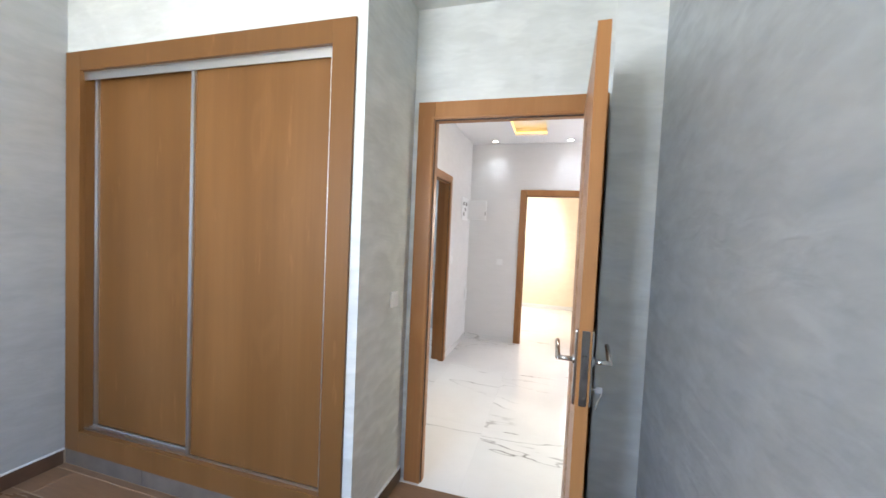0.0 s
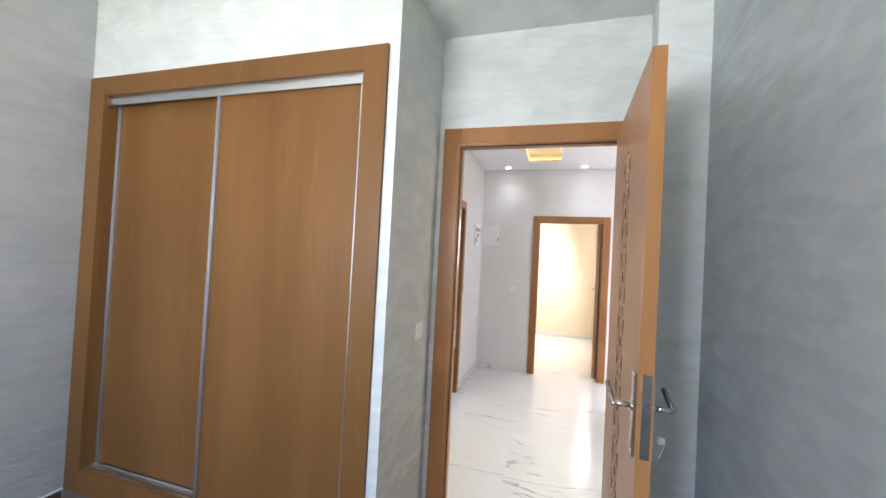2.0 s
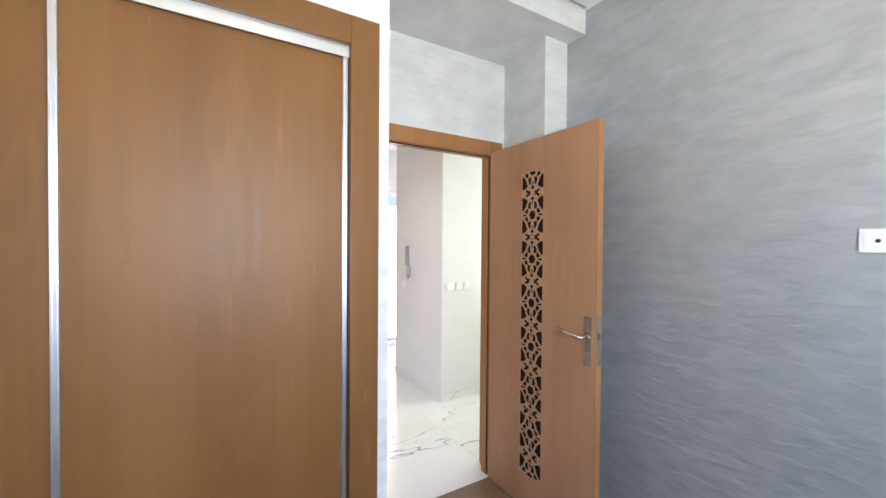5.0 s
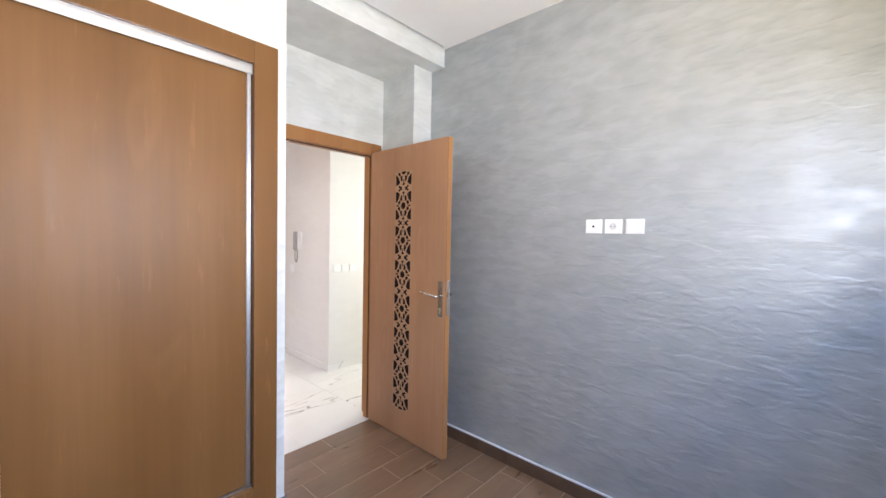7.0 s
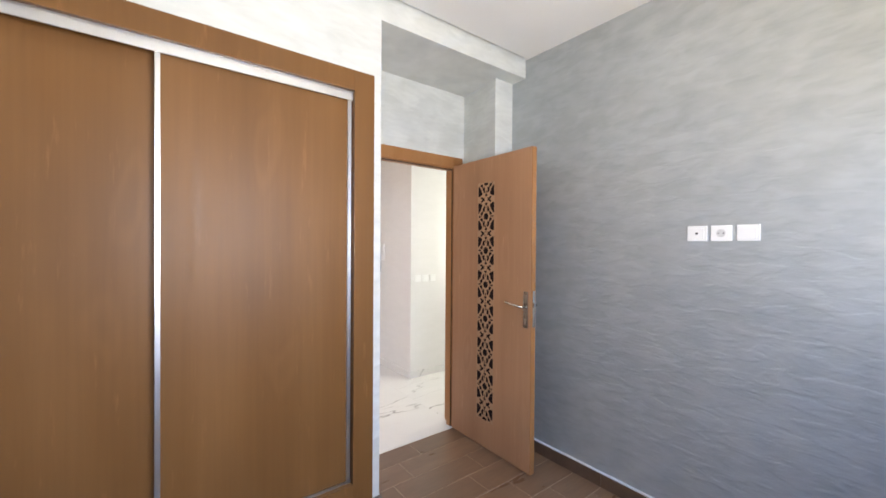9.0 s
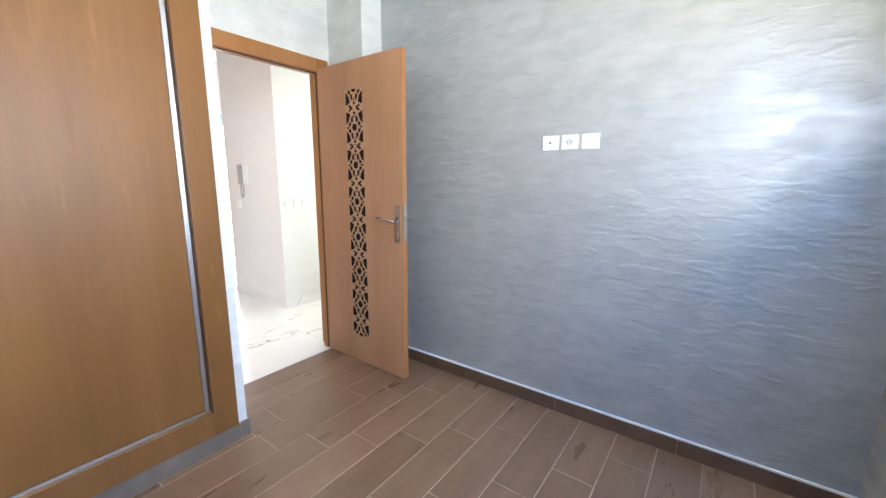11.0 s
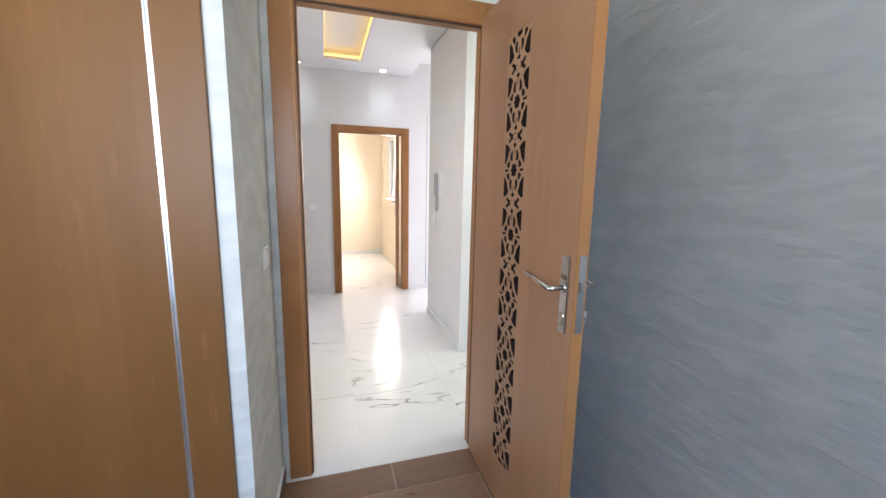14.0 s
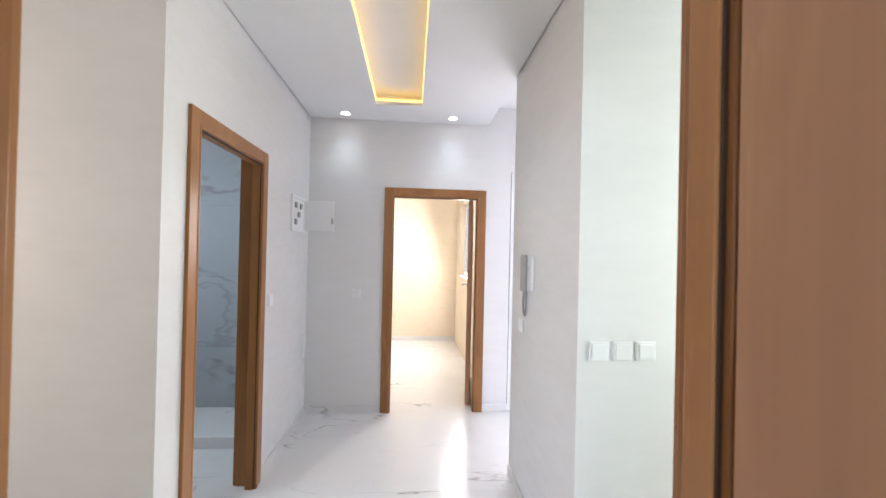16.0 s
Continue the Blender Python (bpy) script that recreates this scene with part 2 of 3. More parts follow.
M_STEEL = plain("satin_steel", (0.56, 0.54, 0.52), 0.20, 1.0, 0.04, 30)
# near-black: shade of the deep ceiling gap as colour; also the grille bars
M_GAP = plain("gap_shade_and_bars", (0.07, 0.07, 0.07), 0.7)
M_SEAL = plain("brown_seal", (0.050, 0.026, 0.016), 0.6)
# white plastic greyed: the shade inside a socket well, put into the colour
M_WELL = plain("shaded_plastic", (0.58, 0.58, 0.58), 0.4, 0, 0.02)
M_BLACK = plain("black_slot", (0.02, 0.02, 0.02), 0.6)
M_FLOOR = wood_tile("wood_look_tile")
M_GROUT = plain("grout", (0.45, 0.345, 0.26), 0.85, 0, 0.15, 40)
M_SKIRT = plain("skirting_tile", (0.125, 0.072, 0.046), 0.34, 0, 0.2, 9)
M_GREYSKIRT = plain("cement_skirting", (0.150, 0.122, 0.102), 0.6, 0, 0.2, 9)
M_CAULK = plain("caulk", (0.74, 0.76, 0.78), 0.7, 0, 0.08, 30)
M_MARBLE = marble("marble_tile", (0.80, 0.795, 0.785), (0.24, 0.23, 0.22), 0.19, 1.0, 0.95, 0.0042, 0.46)
M_BATH = marble("bath_tile", (0.40, 0.43, 0.45), (0.19, 0.18, 0.17), 0.16, 1.7, 0.6, 0.020, 0.36)
M_HGROUT = plain("pale_grout", (0.74, 0.735, 0.72), 0.7, 0, 0.05, 30)
M_PLASTIC = plain("white_plastic", (0.84, 0.84, 0.84), 0.32, 0, 0.01)
M_GREYPL = plain("grey_plastic", (0.36, 0.35, 0.34), 0.42, 0, 0.03)
M_LED = glow("led_strip", (1.0, 0.66, 0.20), 1.6)
M_SPOT = glow("spot_lens", (1.0, 0.98, 0.95), 12.0)
M_WHITE = plain("white_lacquer", (0.82, 0.83, 0.84), 0.3, 0, 0.02)
M_BRASS = brushed("key_brass", (0.60, 0.56, 0.48), 0.3)
M_GLASS, _n, _l, _b = material("glass", (1, 1, 1), 0.0)
_b.inputs["Transmission Weight"].default_value = 1.0
_b.inputs["IOR"].default_value = 1.45
M_GROUND = plain("outdoor_ground", (0.35, 0.31, 0.26), 0.9, 0, 0.2, 2)

# ---------------------------------------------------------------- mesh tools


def box(bm, x0, x1, y0, y1, z0, z1, bevel=0.0):
    r = bmesh.ops.create_cube(bm, size=1.0, matrix=Matrix.LocRotScale(((x0 + x1) / 2, (y0 + y1) / 2, (z0 + z1) / 2), None, (abs(x1 - x0), abs(y1 - y0), abs(z1 - z0))))
    if bevel:
        es = list({e for v in r["verts"] for e in v.link_edges})
        bmesh.ops.bevel(bm, geom=es, offset=bevel, segments=2, profile=0.6, affect="EDGES")
    return bm


def prism(bm, poly, z0, z1):
    lo = [bm.verts.new((x, y, z0)) for x, y in poly]
    hi = [bm.verts.new((x, y, z1)) for x, y in poly]
    bm.faces.new(list(reversed(lo)))
    bm.faces.new(hi)
    for i in range(len(poly)):
        j = (i + 1) % len(poly)
        bm.faces.new((lo[i], lo[j], hi[j], hi[i]))
    return bm


def rod(bm, a, b, r0, r1=None, seg=16):
    a, b = Vector(a), Vector(b)
    m = Matrix.Translation((a + b) / 2) @ (b - a).to_track_quat("Z", "Y").to_matrix().to_4x4()
    bmesh.ops.create_cone(bm, cap_ends=True, segments=seg, radius1=r0, radius2=r0 if r1 is None else r1, depth=(b - a).length, matrix=m)
    return bm


def make(name, bm, mat, smooth=False):
    bmesh.ops.recalc_face_normals(bm, faces=bm.faces[:])
    me = bpy.data.meshes.new(name)
    bm.to_mesh(me)
    bm.free()
    me.materials.append(mat)
    if smooth:
        for p in me.polygons:
            p.use_smooth = len(p.vertices) == 4
    return new(name, me)


def part(name, bm, mat, parent, label="", smooth=False):
    ob = make(name, bm, mat, smooth)
    ob.parent = parent
    return tagged(ob, label)


def B(x0, x1, y0, y1, z0, z1, bevel=0.0):
    return box(bmesh.new(), x0, x1, y0, y1, z0, z1, bevel)


def boxes(*rows):
    bm = bmesh.new()
    for r in rows:
        box(bm, *r)
    return bm


def thing(name, label, category, group="", kind=""):
    return tagged(new(name), label, category, group, kind)


def setting(name, bm, mat, label, category):
    return tagged(make(name, bm, mat), label, category, "", "structure")


# ---------------------------------------------------------------- structure: bedroom
TOP = 2.95
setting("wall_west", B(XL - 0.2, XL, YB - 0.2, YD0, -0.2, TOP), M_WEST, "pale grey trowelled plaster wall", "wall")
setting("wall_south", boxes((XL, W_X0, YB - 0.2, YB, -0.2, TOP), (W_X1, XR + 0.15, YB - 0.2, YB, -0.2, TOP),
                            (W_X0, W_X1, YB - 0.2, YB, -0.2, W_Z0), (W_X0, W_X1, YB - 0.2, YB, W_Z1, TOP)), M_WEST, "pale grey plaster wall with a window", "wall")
setting("wall_east", B(XR, XR + 0.15, YB, 0.123, -0.2, TOP), M_WALL, "shiny grey stucco wall with trowel streaks", "wall")
bm = boxes((XL, -1.70, 0.0, 0.12, -0.2, 2.225), (XL, -0.09, 0.0, 0.12, 2.225, TOP), (-1.70, -0.09, 0.0, 0.12, -0.2, 0.090))
prism(bm, [(-0.09, 0.0), (0.047, 0.0), (0.066, YD0), (-0.09, YD0)], -0.2, TOP)
setting("wall_north", bm, M_PALE, "pale plaster wall around the fitted wardrobe", "wall")
setting("wall_lintel", B(0.047, XR, 0.0, YD0, 2.622, TOP), M_PALE, "pale plaster lintel over the door recess", "wall")
setting("wall_pier", prism(bmesh.new(), [(1.028, 0.123), (XR + 0.15, 0.123), (XR + 0.15, YD0), (1.085, YD0)], -0.2, 2.622), M_PALE, "pale plaster pier beside the door", "wall")
setting("wall_door", boxes((-1.75, 0.128, YD0, YD1, -0.2, TOP), (1.027, 2.75, YD0, YD1, -0.2, TOP), (0.128, 1.027, YD0, YD1, 2.085, TOP)), M_PALE, "pale plaster wall with a doorway", "wall")
setting("ceiling", boxes((XL, XR, YB, -0.024, ZC, 2.90), (XL, XL + 0.10, -0.024, 0.0, ZC, 2.90), (XR - 0.02, XR, -0.024, 0.0, ZC, 2.90), (XL, XR, YB, 0.0, 2.90, TOP)), M_CEIL, "white painted ceiling with a shadow gap", "ceiling")

# added strip: its dark colour stands for the shade deep in the slot
setting("trim_gap_shade", B(XL + 0.10, XR - 0.02, -0.024, 0.0, ZC + 0.020, ZC + 0.030), M_GAP, "added dark strip that stands for the shade in the ceiling gap", "trim")

# floor of the bedroom: a bed of grout, the planks follow at the end of the file
FLOOR = setting("floor", B(XL, XR, YB, 0.50, -0.2, -0.0022), M_GROUT, "brown wood-look plank tiles with pale joints", "floor")
HFLOOR = setting("hall_floor", boxes((-1.75, 2.75, 0.50, (YH2 + 0.127), -0.2, -0.0012)), M_HGROUT, "polished white marble tiles with grey veins", "floor")


def skirting(name, x0, x1, y0, y1, mat, label, h=0.078, caulk=True, length=0.60):
    """Tile skirting: pieces end to end on a bed, with a line of caulk above them."""
    along_x = x1 - x0 > y1 - y0
    if along_x:
        bed = B(x0, x1, max(y0, y1 - 0.008) if mat is M_GREYSKIRT else y0, y1 if mat is M_GREYSKIRT else y0 + 0.008, -0.001, h - 0.002)
    else:
        bed = B(x0 + (0.003 if x0 > 0 else 0.0), x1 - (0.0 if x0 > 0 else 0.003), y0, y1, -0.001, h - 0.002)
    ob = setting(name, bed, M_GROUT, label, "baseboard")
    a, end = (x0, x1) if along_x else (y0, y1)
    while a < end - 0.01:
        b = min(a + length, end)
        part("skirting_tile", B(a + 0.001, b - 0.001, y0, y1, -0.0005, h, 0.0012) if along_x else B(x0, x1, a + 0.001, b - 0.001, -0.0005, h, 0.0012), mat, ob)
        a = b
    if caulk:
        part("caulk", B(x0, x1, y0, y1, h, h + 0.011, 0.004), M_CAULK, ob, "white caulk line")
    return ob


skirting("baseboard", XR - 0.011, XR, YB + 0.011, 0.123, M_SKIRT, "brown tile skirting with a white caulk line")
skirting("baseboard", XL + 0.011, XR, YB, YB + 0.011, M_SKIRT, "brown tile skirting with a white caulk line")
skirting("baseboard", XL, XL + 0.011, YB, -0.012, M_SKIRT, "brown tile skirting with a white caulk line")
skirting("baseboard", XL + 0.0, 0.058, -0.011, 0.0, M_GREYSKIRT, "grey tile skirting below the wardrobe", 0.086, False)
ob = setting("baseboard", prism(bmesh.new(), [(0.047, 0.0), (0.058, 0.0), (0.077, 0.513), (0.066, 0.513)], -0.001, 0.07), M_SKIRT, "brown tile skirting in the door recess", "baseboard")
part("caulk", prism(bmesh.new(), [(0.047, 0.0), (0.057, 0.0), (0.076, 0.513), (0.066, 0.513)], 0.07, 0.080), M_CAULK, ob, "white caulk line")
setting("baseboard", B(1.028, XR - 0.011, 0.112, 0.123, -0.001, 0.07, 0.0015), M_SKIRT, "brown tile skirting at the pier", "baseboard")

# ---------------------------------------------------------------- bedroom window (south wall)


def window(name, x, y0, y1, z0, z1, label, t=0.06, turned=False):
    w = thing(name, label, "window", "", "structure")
    f, c = 0.055, (y0 + y1) / 2

    def lay(*rows):
        return boxes(*[(q[2], q[3], q[0], q[1], q[4], q[5]) if turned else q for q in rows])
    part("window_frame", lay((x, x + t, y0, y0 + f, z0, z1), (x, x + t, y1 - f, y1, z0, z1), (x, x + t, y0 + f, y1 - f, z0, z0 + f), (x, x + t, y0 + f, y1 - f, z1 - f, z1),
                             (x + 0.01, x + t - 0.01, c - 0.03, c + 0.03, z0 + f, z1 - f)), M_WHITE, w, "white window frame")
    for a, b in ((y0 + f, c - 0.03), (c + 0.03, y1 - f)):
        g = part("pane", lay((x + t / 2 - 0.003, x + t / 2 + 0.003, a, b, z0 + f, z1 - f)), M_GLASS, w, "clear glass pane")
        g.visible_shadow = False
    return w


window("window_1", YB - 0.19, W_X0, W_X1, W_Z0, W_Z1, "white framed sliding window in the plaster wall", turned=True)

# ---------------------------------------------------------------- fitted wardrobe
wardrobe = thing("wardrobe", "built-in wooden wardrobe with two closed sliding doors", "wardrobe")
WX0, WX1, WZ0, WZ1, TW = -1.778, 0.0, 0.087, 2.308, 0.110
part("frame_stile", B(WX0, WX0 + TW, -0.016, 0.012, WZ0, WZ1, 0.002), M_VENEER, wardrobe)
part("frame_stile", B(WX1 - TW, WX1, -0.016, 0.012, WZ0, WZ1, 0.002), M_VENEER, wardrobe)
part("frame_head", B(WX0 + TW, WX1 - TW, -0.0155, 0.012, WZ1 - 0.102, WZ1, 0.002), M_VENEER, wardrobe)
part("frame_sill", B(WX0 + TW, WX1 - TW, -0.0155, 0.012, WZ0, 0.204, 0.002), M_VENEER, wardrobe)
IX0, IX1, IZ0, IZ1 = WX0 + TW, WX1 - TW, 0.204, WZ1 - 0.102
for q in ((IX0 - 0.018, IX0, 0.012, 0.30, IZ0 - 0.018, IZ1 + 0.018), (IX1, IX1 + 0.018, 0.012, 0.30, IZ0 - 0.018, IZ1 + 0.018),
          (IX0, IX1, 0.012, 0.30, IZ1, IZ1 + 0.018), (IX0, IX1, 0.012, 0.30, IZ0 - 0.018, IZ0)):
    part("reveal", B(*q), M_VENEER, wardrobe, "veneered lining of the opening")
part("top_track", boxes((IX0, IX1, 0.006, 0.012, IZ1 - 0.046, IZ1), (IX0, IX1, 0.012, 0.10, IZ1 - 0.010, IZ1)), M_ALU, wardrobe, "silver aluminium top track")
part("bottom_track", boxes((IX0, IX1, 0.014, 0.10, IZ0, IZ0 + 0.004), (IX0, IX1, 0.014, 0.018, IZ0 + 0.004, IZ0 + 0.012), (IX0, IX1, 0.056, 0.060, IZ0 + 0.004, IZ0 + 0.012)), M_ALU, wardrobe, "silver aluminium bottom track")
part("back_panel", B(IX0, IX1, 0.28, 0.295, IZ0, IZ1), M_DARK, wardrobe)
SEAM = -0.918


def sliding_door(x0, x1, y, label):
    d = part("sliding_door", B(x0 + 0.012, x1 - 0.012, y, y + 0.018, IZ0 + 0.008, IZ1 - 0.012, 0.001), M_VENEER, wardrobe, label)
    for a, b in ((x0, x0 + 0.018), (x1 - 0.018, x1)):
        part("edge_profile", boxes((a, b, y - 0.012, y + 0.026, IZ0 + 0.006, IZ1 - 0.008), (a + 0.002, a + 0.0055, y - 0.016, y - 0.012, IZ0 + 0.006, IZ1 - 0.008),
                                   (b - 0.0055, b - 0.002, y - 0.016, y - 0.012, IZ0 + 0.006, IZ1 - 0.008)), M_ALU, d, "silver grip profile")
    return d


sliding_door(SEAM, IX1 - 0.004, 0.026, "orange-brown wood veneer sliding door")
sliding_door(IX0 + 0.004, SEAM + 0.10, 0.070, "orange-brown wood veneer sliding door")

# ---------------------------------------------------------------- doors


def door_frame(name, label, x0, x1, top, yf, yb, trim, axis="y", both=True, rear=0.042):
    """Door frame of jambs, stops and architraves in a wall that the opening crosses along y; axis 'x' swaps x and y."""
    w = thing(name, label, "door frame", "", "structure")

    def pc(nm, a0, a1, b0, b1, z0, z1, lab=""):
        if axis == "y":
            part(nm, B(a0, a1, b0, b1, z0, z1, 0.003), M_TRIM, w, lab)
        else:
            part(nm, B(b0, b1, a0, a1, z0, z1, 0.003), M_TRIM, w, lab)
    j = 0.026
    k = 1 if yb > yf else -1
    x0r, x1r, topr = x0 - rear, x1 + rear, top + rear
    pc("jamb", x0r - j, x0r, yf + k * 0.002, yb - k * 0.002, -0.001, topr + j)
    pc("jamb", x1r, x1r + j, yf + k * 0.002, yb - k * 0.002, -0.001, topr + j)
    pc("jamb_head", x0r, x1r, yf + k * 0.002, yb - k * 0.002, topr, topr + j)
    pc("stop", x0r, x0, yf + k * 0.001, yf + k * 0.046, -0.001, top)
    pc("stop", x1, x1r, yf + k * 0.001, yf + k * 0.046, -0.001, top)
    pc("stop", x0r, x1r, yf + k * 0.001, yf + k * 0.046, top, topr)
    sides = [(yf, yf - 0.016 if yb > yf else yf + 0.016)]
    if both:
        sides.append((yb, yb + 0.016 if yb > yf else yb - 0.016))
    for i, (a, b) in enumerate(sides):
        lo, hi = min(a, b), max(a, b)
        q = 0.008 if i == 0 else rear + 0.008
        pc("architrave", x0 - trim, x0 - q, lo, hi, -0.001, top + trim)
        pc("architrave", x1 + q, x1 + trim, lo, hi, -0.001, top + trim)
        pc("architrave_head", x0 - q, x1 + q, lo + 0.001, hi - 0.001, top + q, top + trim)
    e = yf - k * 0.0185
    lo, hi = min(yf - k * 0.010, e), max(yf - k * 0.010, e)
    pc("bead", x0 - 0.024, x0 - 0.012, lo, hi, -0.001, top + 0.024)
    pc("bead", x1 + 0.012, x1 + 0.024, lo, hi, -0.001, top + 0.024)
    pc("bead", x0 - 0.012, x1 + 0.012, lo, hi, top + 0.012, top + 0.024)
    lo, hi = min(yf - k * 0.0035, yf), max(yf - k * 0.0035, yf)
    for a0, a1, z0, z1 in ((x0 - 0.0078, x0 - 0.003, -0.001, top + 0.001), (x1 + 0.003, x1 + 0.0078, -0.001, top + 0.001), (x0 - 0.0078, x1 + 0.0078, top + 0.001, top + 0.0078)):
        bm = B(a0, a1, lo, hi, z0, z1) if axis == "y" else B(lo, hi, a0, a1, z0, z1)
        part("seal", bm, M_SEAL, w, "dark brown rubber seal")
    return w


door_frame("door_frame", "orange-brown wooden door frame of the bedroom", 0.197, 0.958, 2.018, YD0, YD1, 0.102)
door_frame("door_frame", "orange-brown wooden door frame of the far room", 0.466, 1.208, 1.926, YH2, YH2 + 0.127, 0.088)
door_frame("door_frame", "orange-brown wooden door frame of the bathroom", 1.868, 2.535, 1.945, XHL, XHL - 0.12, 0.086, "x")

# bedroom door, open at nearly a right angle, turned about its free edge
LX0, LX1, LY0, LY1, LZ0, LZ1 = 0.936, 0.973, -0.289, 0.492, 0.010, 2.042
PY0, PY1, PZ0, PZ1 = 0.038, 0.210, 0.198, 1.872      # cut-out band
SWING = Matrix.Translation((0.934, -0.289, 0)) @ Matrix.Rotation(radians(-1.1), 4, "Z") @ Matrix.Translation((-0.936, 0.289, 0))
door = thing("door_1", "open wooden door with a cut-out star lattice", "door", "", "structure")
part("leaf", boxes((LX0, LX1, LY0, PY0, LZ0, LZ1), (LX0, LX1, PY1, LY1, LZ0, LZ1), (LX0, LX1, PY0, PY1, LZ0, PZ0), (LX0, LX1, PY0, PY1, PZ1, LZ1)), M_DOOR, door, "pale orange wood veneer leaf")
part("edge_band", B(LX0 - 0.0005, LX1 + 0.0005, LY0 - 0.004, LY0, LZ0, LZ1, 0.001), M_TRIM, door, "darker solid wood edge")
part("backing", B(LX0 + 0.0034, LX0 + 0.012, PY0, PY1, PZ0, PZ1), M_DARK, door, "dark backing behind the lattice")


def mirrored(poly, su, sv):
    p = [(u * su, v * sv) for u, v in poly]
    return p if su * sv > 0 else list(reversed(p))


def lattice_holes():
    """Cut-outs of the star band, millimetres from a star's middle."""
    holes = []
    step = (PZ1 - PZ0) / 7 * 1000
    half = step / 2
    star = [((28.5 if i % 2 == 0 else 21.5) * math.cos(math.pi * i / 8), (28.5 if i % 2 == 0 else 21.5) * math.sin(math.pi * i / 8)) for i in range(16)]
    slot_h = [(44, -4.5), (64, -4.5), (63, -10), (79, 0), (63, 10), (64, 4.5), (44, 4.5)]
    petal_a = [(34, 10), (48, 9.5), (59, 13), (60, 20), (53, 29), (42, 36), (33, 38), (31, 27)]
    petal_b = [(9, 34), (27, 33), (36, 42), (35, 54), (28, 67), (17, 76), (10, 68), (13, 52)]
    slot_v = [(-4.5, 55), (4.5, 55), (4.5, 82), (15, 87), (10, 97), (-10, 97), (-15, 87), (-4.5, 82)]
    side = [(81, 25), (81, 98), (66, 97), (52, 92), (40, 83), (36, 76), (45, 62), (50, 46), (62, 34), (70, 24)]
    wye = [(10, half - 15), (24, half - 9), (46, half - 23), (57, half - 13), (38, half), (57, half + 13), (46, half + 23), (24, half + 9), (10, half + 15), (17, half)]
    bit = [(0, half - 18), (7, half - 11), (0, half - 4), (-7, half - 11)]
    for k in range(8):
        z = k * step
        for poly in [star, slot_h, mirrored(slot_h, -1, 1), slot_v, mirrored(slot_v, 1, -1)]:
            holes.append([(u, v + z) for u, v in poly])
        for su in (1, -1):
            for sv in (1, -1):
                for poly in (petal_a, petal_b, side):
                    holes.append([(u, v + z) for u, v in mirrored(poly, su, sv)])
        if k < 7:
            for su in (1, -1):
                holes.append([(u, v + z) for u, v in mirrored(wye, su, 1)])
            if k % 2:
                holes.append([(u, v + z) for u, v in bit])
                holes.append([(u, 2 * (z + half) - (v + z)) for u, v in reversed(bit)])
    return holes, step * 7


def clip_low(poly, lim, sign):
    """Keep the part of the outline with sign * v >= sign * lim."""
    out = []
    for i, (u, v) in enumerate(poly):
        a, b = poly[i - 1]
        ina, inb = sign * b >= sign * lim, sign * v >= sign * lim
        if ina != inb:
            t = (lim - b) / (v - b)
            out.append((a + t * (u - a), lim))
        if inb:
            out.append((u, v))
    return out


def inside(p, poly):
    hit = False
    for i, (x1, y1) in enumerate(poly):
        x0, y0 = poly[i - 1]
        if (y0 > p[1]) != (y1 > p[1]) and p[0] < x0 + (p[1] - y0) / (y1 - y0) * (x1 - x0):
            hit = not hit
    return hit


def lattice():
    holes, length = lattice_holes()
    yc = (PY0 + PY1) / 2 * 1000
    hw = (PY1 - PY0) / 2 * 1000
    loops = [[(-hw, 0), (hw, 0), (hw, length), (-hw, length)]]
    for h in holes:
        p = clip_low(clip_low(h, 3.0, 1), length - 3.0, -1)
        if len(p) > 2:
            loops.append(p)
    pts, edges = [], []
    for lp in loops:
        n = len(pts)
        pts += [Vector(q) for q in lp]
        edges += [(n + i, n + (i + 1) % len(lp)) for i in range(len(lp))]
    vs, _, fs, _, _, _ = geometry.delaunay_2d_cdt(pts, edges, [], 0, 1e-4)
    bm = bmesh.new()
    made = [bm.verts.new((LX0 + 0.0012, (yc - v.x) / 1000, PZ0 + v.y / 1000)) for v in vs]
    for f in fs:
        c = sum((vs[i] for i in f), Vector((0, 0))) / 3
        if not any(inside(c, h) for h in loops[1:]):
            bm.faces.new([made[i] for i in f])
    r = bmesh.ops.extrude_face_region(bm, geom=bm.faces[:])
    bmesh.ops.translate(bm, vec=(0.002, 0, 0), verts=[g for g in r["geom"] if isinstance(g, bmesh.types.BMVert)])
    return bm


part("lattice_panel", lattice(), M_LATTICE, door, "pale wood fretwork of eight-pointed stars")


